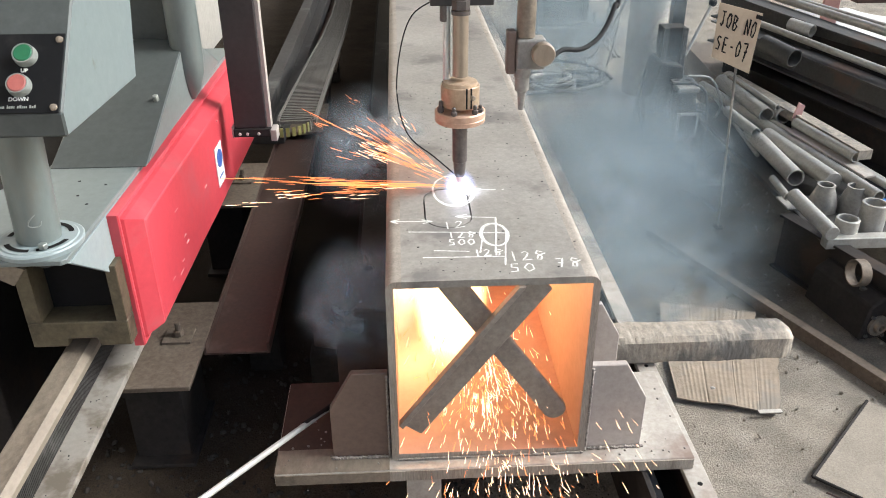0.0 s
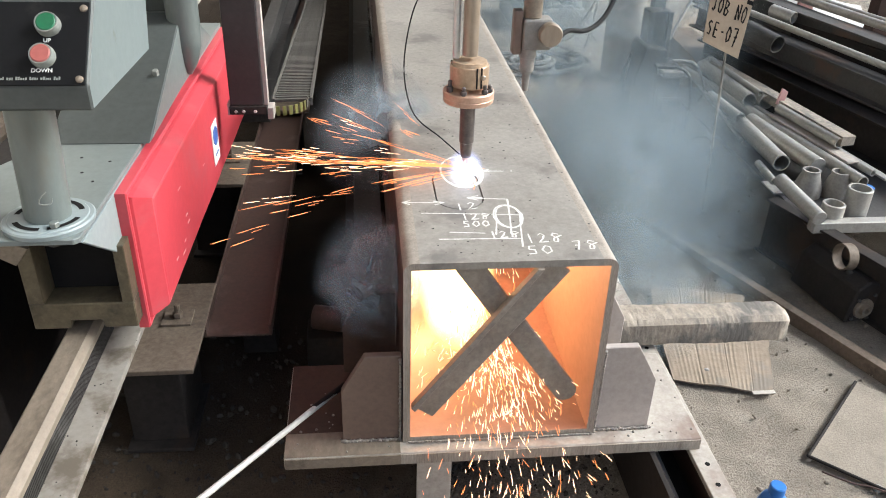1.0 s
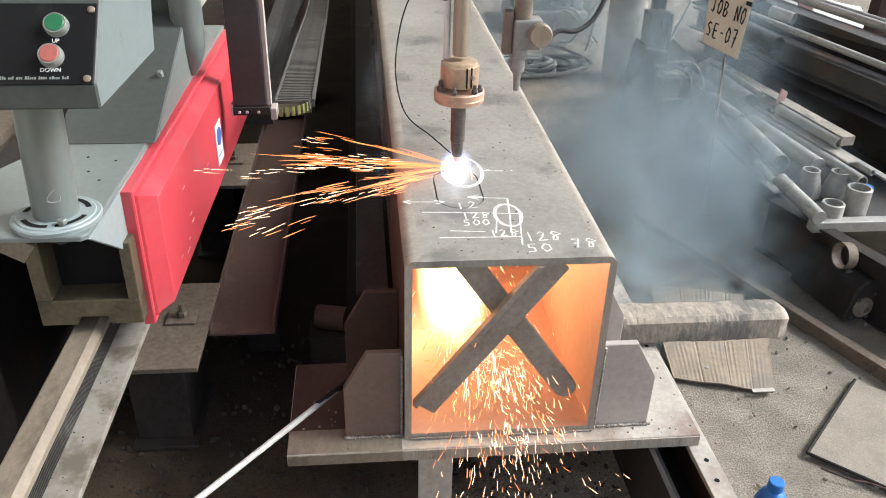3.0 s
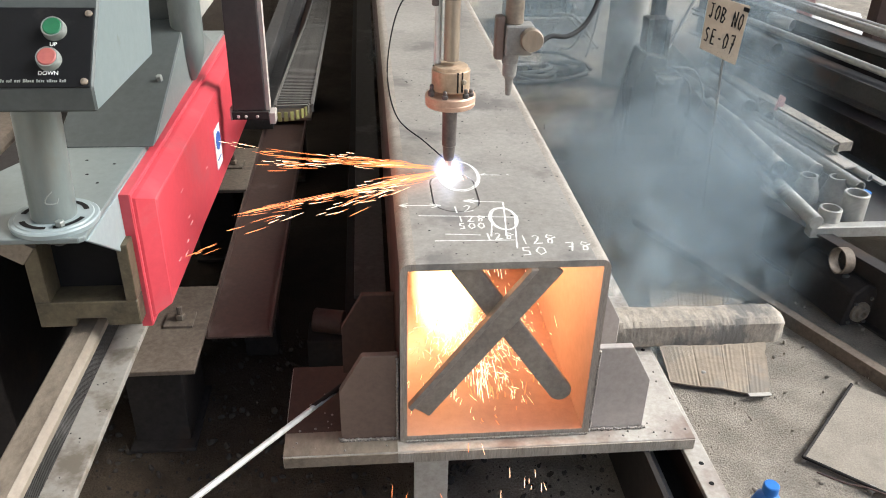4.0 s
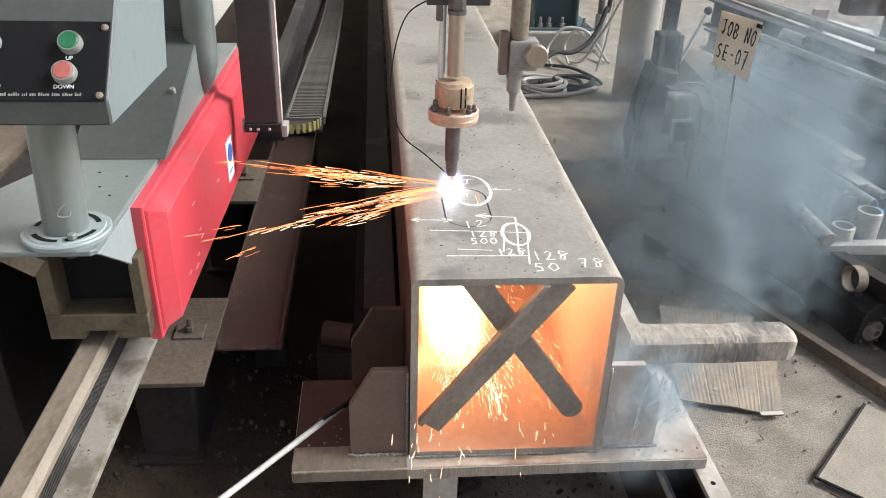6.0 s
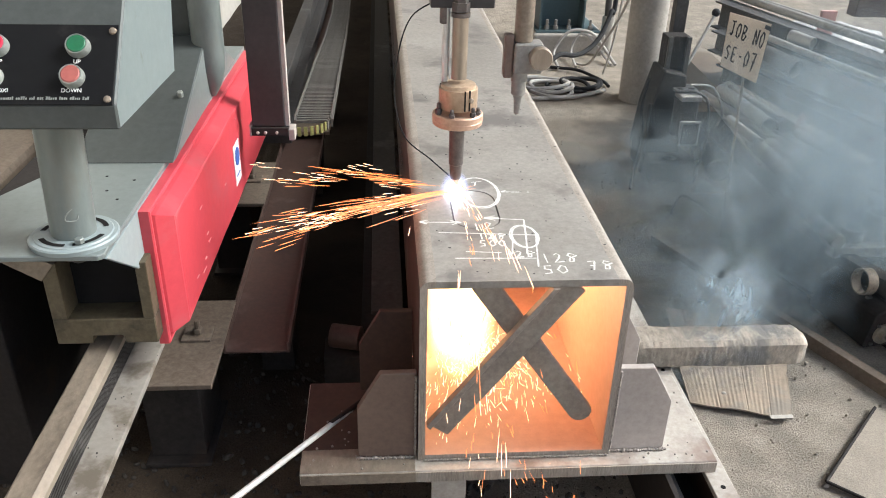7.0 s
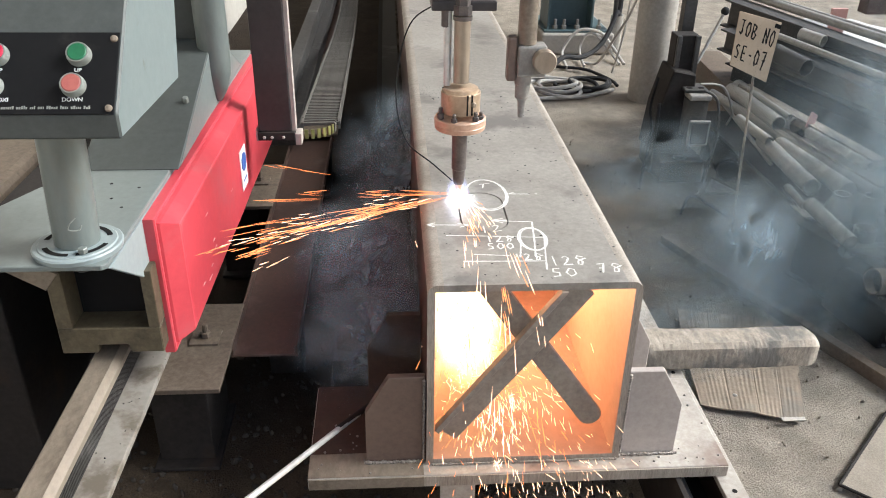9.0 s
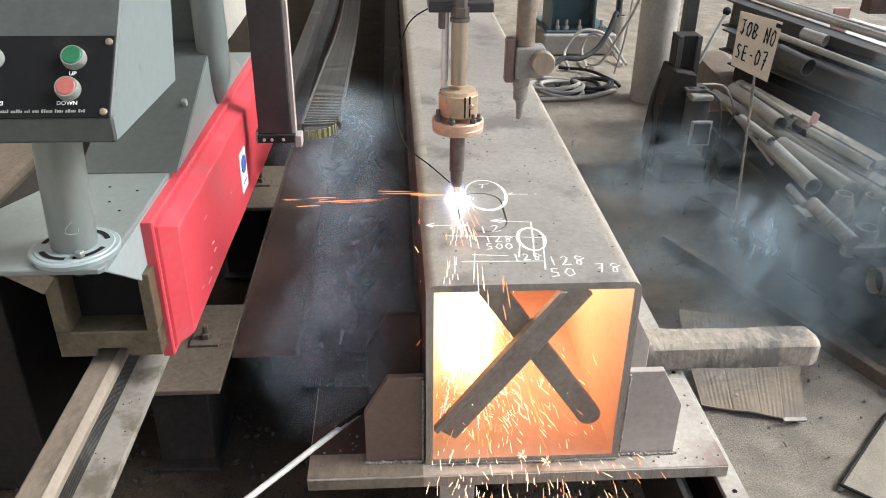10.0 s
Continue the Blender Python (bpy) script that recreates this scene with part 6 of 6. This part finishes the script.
def spark_mesh(name, mat, seed, count, length, spread, thick, fan=0.05):
    """A little flock of tapered streaks that fly along x together."""
    rnd = random.Random(seed)
    bm = bmesh.new()
    for _ in range(count):
        c = Vector((rnd.uniform(-1, 1) * spread[0], rnd.gauss(0, 0.5) * spread[1], rnd.gauss(0, 0.5) * spread[2]))
        ln = length * rnd.uniform(0.35, 1.3)
        r = thick * rnd.uniform(0.6, 1.3)
        d = Vector((1, rnd.gauss(0, fan), rnd.gauss(0, fan))).normalized()
        lathe(c - d * ln / 2, c + d * ln / 2, [(0, 0), (ln * 0.25, r * 0.6), (ln * 0.8, r), (ln, 0)], 4, bm)
    me = bpy.data.meshes.new(name)
    bm.to_mesh(me)
    bm.free()
    me.materials.append(M[mat])
    return me


def star_mesh(name, seed):
    """A bursting spark: short rays out of one point."""
    rnd = random.Random(seed)
    bm = bmesh.new()
    for _ in range(13):
        d = Vector((rnd.gauss(0, 1), rnd.gauss(0, 1), rnd.gauss(0, 1))).normalized()
        ln = rnd.uniform(0.005, 0.015)
        lathe(d * 0.002, d * ln, [(0, 0), (ln * 0.2, 0.0006), (ln * 0.7, 0.0004), (ln, 0)], 4, bm)
    me = bpy.data.meshes.new(name)
    bm.to_mesh(me)
    bm.free()
    me.materials.append(M["spark_hot"])
    return me


DX = [(0, .043), (.5, .0405), (1, .037), (1.5, .033), (2, .0285), (2.5, .0225), (4, .006), (4.5, 0), (5, -.006), (5.5, -.0105), (7, -.0255), (7.5, -.0285), (8, -.0325), (8.5, -.0355), (9, -.0368), (9.5, -.040), (10, -.040)]
DY = [(0, -.0078), (.5, -.0085), (1, -.0068), (1.5, -.0034), (2, -.0014), (2.5, -.0012), (4, .0004), (4.5, 0), (5, -.0002), (5.5, -.0012), (7, -.0113), (7.5, -.0132), (8, -.017), (8.5, -.0226), (9, -.0266), (9.5, -.0314), (10, -.036)]


def glide(rows, t):
    return float(np.interp(t, [r[0] for r in rows], [r[1] for r in rows]))


def aim(place, way):
    """A pose at place whose x axis points along way."""
    return Matrix.Translation(place) @ Vector(way).normalized().to_track_quat("X", "Z").to_matrix().to_4x4()


FANS = [(-1, [(175, 6, 0.0, 5), (128, 14, 0.10, 5)]), (0.7, [(169, 4, 0.0, 6), (143, 10, 0.06, 2), (202, 6, 0.0, 1)]), (2.0, [(176, 6, 0.02, 4), (152, 8, 0.05, 2), (204, 7, 0.0, 4)]),
        (3.6, [(166, 4, 0.01, 6), (207, 5, 0.0, 5)]), (6.0, [(164, 4, 0.02, 3), (203, 6, 0.0, 5), (208, 5, 0.0, 3)]), (7.2, [(164, 4, 0.03, 2), (207, 5, 0.0, 8)]),
        (8.6, [(178, 6, 0.03, 1), (205, 5, 0.0, 5), (None, 0, 0, 3)]), (9.35, [(182, 8, 0.02, 1), (None, 0, 0, 12)])]


def spray_way(t, rnd):
    """The direction of a spark off the top plate at time t: degrees about the torch, and lift; None when it goes down the cut."""
    pick = [f for start, f in FANS if start <= t][-1]
    n = rnd.uniform(0, sum(f[3] for f in pick))
    for angle, wide, lift, weight in pick:
        n -= weight
        if n <= 0:
            break
    if angle is None:
        return None
    return radians(rnd.gauss(angle, wide * 0.6)), rnd.gauss(lift, 0.022)


def build_sparks():
    def flock(name, meshes, count, label):
        return [tagged(new(name, meshes[k % len(meshes)]), label, "sparks", "sparks from the cut", "stuff") for k in range(count)]

    needles = [spark_mesh("sparks", "spark", 60 + k, 4, 0.12, (0.06, 0.006, 0.004), 0.00052, 0.018) for k in range(5)]
    clumps = [spark_mesh("sparks", "spark_hot" if k % 2 else "spark", 80 + k, 5, 0.044, (0.045, 0.013, 0.008), 0.00072, 0.05) for k in range(6)]
    stars = [star_mesh("sparks", 140 + k) for k in range(3)]
    falls = [spark_mesh("sparks", "spark_hot" if k % 3 else "spark", 100 + k, 10, 0.023, (0.05, 0.08, 0.05), 0.00070, 0.25) for k in range(6)]
    drops = [spark_mesh("sparks", "spark_hot" if k else "spark", 120 + k, 4, 0.052, (0.05, 0.02, 0.015), 0.00075, 0.05) for k in range(4)]
    near = flock("spark_needle", needles, 36, "thin orange sparks streaking out of the arc")
    far = flock("spark_spray", clumps, 36, "glowing orange sparks spraying sideways from the cut")
    inside = flock("spark_shower", falls[:3] + stars[:1] + falls[3:] + falls + falls, 140, "white-hot sparks falling inside and out of the girder")
    front = flock("spark_drop", drops, 30, "hot sparks falling over the girder's end")
    return near, far, inside, front


def build_glow():
    # these glowing layers also imitate the lens bloom round the arc
    gas = tagged(new("arc_glow", puff_mesh("arc_glow", "arc_bloom", 6, 7, 0.5)), "blue-white glowing gas and glare halo round the arc", "glow", kind="stuff")
    gas.scale = (0.042, 0.042, 0.042)
    # emission covers the jet itself and stands in for the fumes it lights
    jet = tagged(new("cutting_jet", puff_mesh("cutting_jet", "jetgas", 7, 9, 0.6)), "white-hot cutting jet and glare of lit fumes inside the girder", "glow", kind="stuff")
    jet.scale = (0.092, 0.20, 0.205)
    return gas, jet


def build_smoke():
    puffs = []
    rnd = random.Random(77)
    meshes = [puff_mesh("smoke", "smoke", 8, 20 + k) for k in range(4)]
    thin = [puff_mesh("smoke", "smoke_dark", 8, 40 + k) for k in range(3)]
    # place at 0 s, drift over 10 s, size
    right = [((0.50, 0.95, 0.25), (0.45, -0.20, -0.05), 0.42), ((0.62, 1.35, 0.35), (0.65, -0.40, -0.05), 0.50), ((0.80, 1.62, 0.22), (0.50, -0.85, 0.08), 0.45), ((0.55, 1.9, 0.45), (1.1, -0.7, 0.05), 0.5),
             ((0.68, 1.30, 0.25), (0.85, -0.6, 0.1), 0.42), ((0.80, 2.2, 0.55), (1.0, -0.85, 0.1), 0.55), ((0.40, 0.55, 0.15), (0.2, -0.05, -0.05), 0.28)]
    for k, (p, d, s) in enumerate(right):
        ob = tagged(new("smoke_puff", meshes[k % 4]), "drifting grey-blue cutting smoke", "smoke", "smoke from the cut", "stuff")
        ob.scale = (s, s, s * 0.85)
        turn = rnd.uniform(-15, 15)
        rows = []
        for i in range(11):
            t = float(i)
            w = Vector((0.05 * math.sin(1.3 * t + k), 0.05 * math.sin(0.9 * t + 2 * k), 0.04 * math.sin(1.1 * t + 3 * k)))
            q = Vector(p) + Vector(d) * t / 10 + w
            rows.append((t, pose(q.x, q.y, q.z, 0, 10 * math.sin(0.5 * t + k), turn + 2.5 * t)))
        puffs.append((ob, rows))
    ob = tagged(new("smoke_puff", meshes[1]), "pale cloud of cutting smoke drifting over the fittings", "smoke", "smoke from the cut", "stuff")
    ob.scale = (0.46, 0.46, 0.38)
    puffs.append((ob, [(0.0, pose(0.60, 1.35, 0.25)), (3.0, pose(0.70, 1.3, 0.3, 0, 5, 4)), (5.5, pose(0.95, 1.1, 0.38, 0, 12, 8)), (7.0, pose(1.2, 0.9, 0.45, 0, 18, 12)), (8.0, pose(1.2, 0.85, 0.42, 0, 24, 14)), (9.0, pose(1.3, 0.75, 0.4, 0, 30, 16)), (10.0, pose(1.42, 0.62, 0.36, 0, 36, 20))]))
    ob = tagged(new("smoke_puff", meshes[3]), "thick pale cloud of cutting smoke beside the fittings", "smoke", "smoke from the cut", "stuff")
    ob.scale = (0.40, 0.40, 0.34)
    puffs.append((ob, [(0.0, pose(0.55, 1.75, 0.2)), (3.0, pose(0.62, 1.6, 0.25, 0, 5, 4)), (5.0, pose(0.80, 1.3, 0.3, 0, 12, 8)), (6.5, pose(1.12, 1.0, 0.35, 0, 18, 12)), (7.5, pose(1.28, 0.85, 0.36, 0, 24, 14)), (8.5, pose(1.35, 0.8, 0.38, 0, 30, 16)), (10.0, pose(1.5, 0.85, 0.42, 0, 36, 20))]))
    for k, (away, s) in enumerate(((0.0, 0.78), (0.35, 0.66))):
        ob = tagged(new("smoke_puff", meshes[2 * k]), "wide pale haze of cutting smoke drifting over the rack", "smoke", "smoke from the cut", "stuff")
        ob.scale = (s, s, s * 0.8)
        puffs.append((ob, [(0.0, pose(0.50 + away, 3.8, 0.3)), (3.0, pose(0.6 + away, 3.2, 0.35, 0, 5, 4)), (5.0, pose(0.75 + away, 2.4, 0.35, 0, 12, 8)), (6.5, pose(1.05 + away, 1.15, 0.42, 0, 16, 12)), (8.0, pose(1.2 + away, 0.98, 0.40, 0, 20, 16)), (10.0, pose(1.38 + away, 0.72, 0.34, 0, 26, 22))]))
    for k, (p, s) in enumerate((((0.72, 1.15, 0.12), 0.55), ((0.85, 1.65, 0.16), 0.55), ((1.0, 0.85, 0.14), 0.42))):
        ob = tagged(new("smoke_puff", meshes[(k + 1) % 4]), "low grey haze of cutting smoke over the floor", "smoke", "smoke from the cut", "stuff")
        ob.scale = (s, s, s * 0.5)
        puffs.append((ob, [(t, pose(p[0] - 0.42 * max(0.0, 1 - t / 5.5) * (p[0] > 0.8) + 0.04 * math.sin(0.8 * t + k), p[1] + 0.04 * math.sin(0.6 * t + 2 * k), p[2] + 0.02 * math.sin(t + k), 0, 0, 0.8 * t + 7 * k)) for t in range(11)]))
    # on the girder's left: early wisps that drift off behind, late ones that well up out of the girder
    early = [((-0.25, 0.32, 0.42), 0.17), ((-0.25, 0.75, 0.60), 0.2), ((-0.27, 0.22, 0.46), 0.14)]
    for k, (p, s) in enumerate(early):
        ob = tagged(new("smoke_puff", thin[k % 3]), "thin wisp of blue-grey cutting smoke", "smoke", "smoke from the cut", "stuff")
        ob.scale = (s, s, s)
        rows = [(0.0, pose(*p)), (0.7, pose(p[0] + 0.02, p[1] + 0.02, p[2] + 0.02, 0, 10, 5)), (1.5, pose(p[0] + 0.02, p[1] - 0.05, p[2], 0, 20, 10)), (2.6, pose(p[0] + 0.06, p[1] + 0.2, p[2] - 0.03, 0, 30, 12)),
                (3.6, pose(-0.02, p[1] + 1.2, 0.43, 0, 35, 15)), (10.0, pose(0.0, p[1] + 1.6, 0.43, 0, 40, 20))]
        puffs.append((ob, rows))
    ob = tagged(new("smoke_puff", thin[0]), "thin wisp of smoke before the girder's open end", "smoke", "smoke from the cut", "stuff")
    ob.scale = (0.2, 0.2, 0.2)
    puffs.append((ob, [(0.0, pose(0.02, 1.1, 0.43)), (3.8, pose(0.03, 0.9, 0.43, 0, 5, 0)), (4.6, pose(0.10, 0.06, 0.34, 0, 12, 4)), (5.2, pose(0.12, -0.06, 0.32, 0, 20, 8)), (5.8, pose(0.22, -0.02, 0.33, 0, 28, 10)), (6.8, pose(0.55, 0.35, 0.32, 0, 35, 14)), (10.0, pose(0.8, 0.8, 0.3, 0, 45, 20))]))
    late = [((-0.30, 0.50, 0.40), 0.22, 7.6), ((-0.30, 0.30, 0.34), 0.20, 8.3), ((-0.34, 0.90, 0.46), 0.25, 9.1), ((-0.32, 0.16, 0.28), 0.24, 9.1)]
    for k, (p, s, t0) in enumerate(late):
        ob = tagged(new("smoke_puff", thin[k % 3]), "welling blue-grey cutting smoke", "smoke", "smoke from the cut", "stuff")
        ob.scale = (s, s, s)
        home = (-0.02, 1.3 + 0.5 * k, 0.42)
        rows = [(0.0, pose(*home)), (t0 - 0.8, pose(home[0], home[1] - 0.1, 0.42, 0, 10, 5)), (t0, pose(p[0] + 0.1, p[1] + 0.1, p[2], 0, 25, 8)), (t0 + 0.5, pose(*p, 0, 32, 10)), (10.0, pose(p[0] - 0.05, p[1] + 0.08, p[2] + 0.06, 0, 45, 14))]
        puffs.append((ob, rows))
    return puffs


build_floor()
build_shed()
build_girder()
build_base()
build_steel_rod()
build_track()
machine = build_machine()
torch = build_torch()
build_rack()
build_floor_things()
build_far_things()
needle_obs, spray_obs, shower_obs, drop_obs = build_sparks()
arc_gas_bloom, jet_gas = build_glow()
smoke = build_smoke()


def spanned(rows):
    """Rows held still before the first and after the last, so that they reach from start to end."""
    if rows[0][0] > 0:
        rows = [(0.0, rows[0][1])] + rows
    if rows[-1][0] < 10:
        rows = rows + [(10.0, rows[-1][1])]
    return rows


def motions():
    base = BASE[machine.name]
    walk(machine, [(t, pose(base.x, base.y + d, base.z)) for t, d in DY])
    base = BASE[torch.name]
    walk(torch, [(t, pose(base.x + glide(DX, t), base.y + d, base.z)) for t, d in DY])
    walk(arc_gas_bloom, [(t, pose(TX + glide(DX, t), TY + d, 0.664, 0, 0, 8 * t)) for t, d in DY])
    walk(jet_gas, [(t, pose(-0.082 + glide(DX, t) * 0.45, TY - 0.10 + d, 0.44 - 0.004 * max(0.0, t - 5.0))) for t, d in DY])
    for ob, rows in smoke:
        walk(ob, rows)
    step = 1.0 / FPS
    rnd = random.Random(2024)

    def tip(t, dx=0.0, dy=0.0, z=0.662):
        return Vector((TX + glide(DX, t) + dx, TY + glide(DY, t) + dy, z))

    def down_the_cut():
        return Vector((rnd.uniform(0.02, 0.40), -0.7, -0.55)), rnd.uniform(0.3, 0.5), 0.08

    def fly(ob, flights):
        """Keys one flock: flight after flight from first to last place, each a sagging line."""
        f = -rnd.randint(0, 10)
        rows = []
        while f < 302:
            n = rnd.randint(7, 12)
            o, way, reach, sag, u0 = flights(max(0.0, f * step))
            for k in sorted({0, n // 2, n - 1}):
                u = u0 + (1 - u0) * k / (n - 1)
                if 0 <= f + k <= 300:
                    d = way * reach - Vector((0, 0, 2 * sag * u))
                    rows.append(((f + k) * step, aim(o + way * reach * u - Vector((0, 0, sag * u * u)), d)))
            f += n
        walk(ob, spanned(rows))

    def needle(t):
        fan = spray_way(t, rnd)
        if fan is None:
            return (tip(t, z=0.60), *down_the_cut(), 0.1)
        a, lift = fan
        return tip(t), Vector((math.cos(a), math.sin(a), lift)), rnd.uniform(0.20, 0.46), 0.0, 0.2

    def spray(t):
        fan = spray_way(t, rnd)
        if fan is None:
            return (tip(t, z=0.60), *down_the_cut(), 0.1)
        a, lift = fan
        return tip(t), Vector((math.cos(a), math.sin(a), lift)), rnd.uniform(0.30, 0.58), rnd.uniform(0.0, 0.035), 0.35

    for group, flights in ((needle_obs, needle), (spray_obs, spray)):
        for ob in group:
            fly(ob, flights)
    # a stream that skims the top plate towards the open end and tumbles over its edge
    for ob in drop_obs:
        f = -rnd.randint(0, 10)
        rows = []
        while f < 302:
            n = rnd.randint(8, 13)
            t = max(0.0, f * step)
            o = tip(t)
            out = t > 6.7 and not (t > 9.4 and rnd.random() < 0.4)
            way = Vector((rnd.gauss(0.10 if t < 9.2 else -0.02, 0.07), -1, 0)) * rnd.uniform(0.46, 0.62)
            fall = rnd.uniform(0.15, 0.42)

            def spot(u):
                p = o + way * u
                if not out:
                    return Vector((p.x, max(p.y, 0.1), 0.60 - 0.35 * u))
                p.z = 0.668 + 0.03 * u * (1 - u) - (fall * ((0.012 - p.y) / 0.2) ** 1.3 if p.y < 0.012 else 0.0)
                return p
            for k in sorted({0, n // 3, 2 * n // 3, n - 1}):
                u = 0.08 + 0.92 * k / (n - 1)
                if 0 <= f + k <= 300:
                    rows.append(((f + k) * step, aim(spot(u), spot(u + 0.03) - spot(u - 0.03))))
            f += n
        walk(ob, spanned(rows))
    for i, ob in enumerate(shower_obs):
        f = -rnd.randint(0, 10)
        rows = []
        while f < 302:
            n = rnd.randint(8, 14)
            t = max(0.0, f * step)
            calm = 3.3 < t < 7.0
            o = tip(t, -0.01, -0.03, 0.60)
            bounce = i % 5 < 3
            if bounce:
                o = tip(t, rnd.uniform(0.0, 0.06), -rnd.uniform(0.08, 0.2), 0.25)
            end = Vector((rnd.gauss(0.01, 0.10), rnd.uniform(-0.20, 0.18), 0.235))
            if calm and i % 4:
                end.y = rnd.uniform(0.10, 0.45)
            end.x = max(-0.17, min(0.165, end.x))
            if not calm and i % 5 < 2:
                end = Vector((rnd.gauss(0.03, 0.13), rnd.uniform(-0.34, -0.08), rnd.uniform(0.02, 0.16)))
            elif end.y < -0.045:
                end.z = rnd.uniform(0.03, 0.16)
            hop = rnd.uniform(0.03, 0.13) if bounce else rnd.uniform(0.0, 0.03)
            for k in sorted({0, n // 3, 2 * n // 3, n - 1}):
                u = k / (n - 1)
                p = o.lerp(end, u)
                p.z = o.z + (end.z - o.z) * (0.35 * u + 0.65 * u * u) + hop * u * (1 - u) * 4
                d = (end - o)
                d.z = (end.z - o.z) * (0.35 + 1.3 * u) + hop * 4 * (1 - 2 * u)
                if 0 <= f + k <= 300:
                    rows.append(((f + k) * step, aim(p, d)))
            f += n
        walk(ob, spanned(rows))


motions()
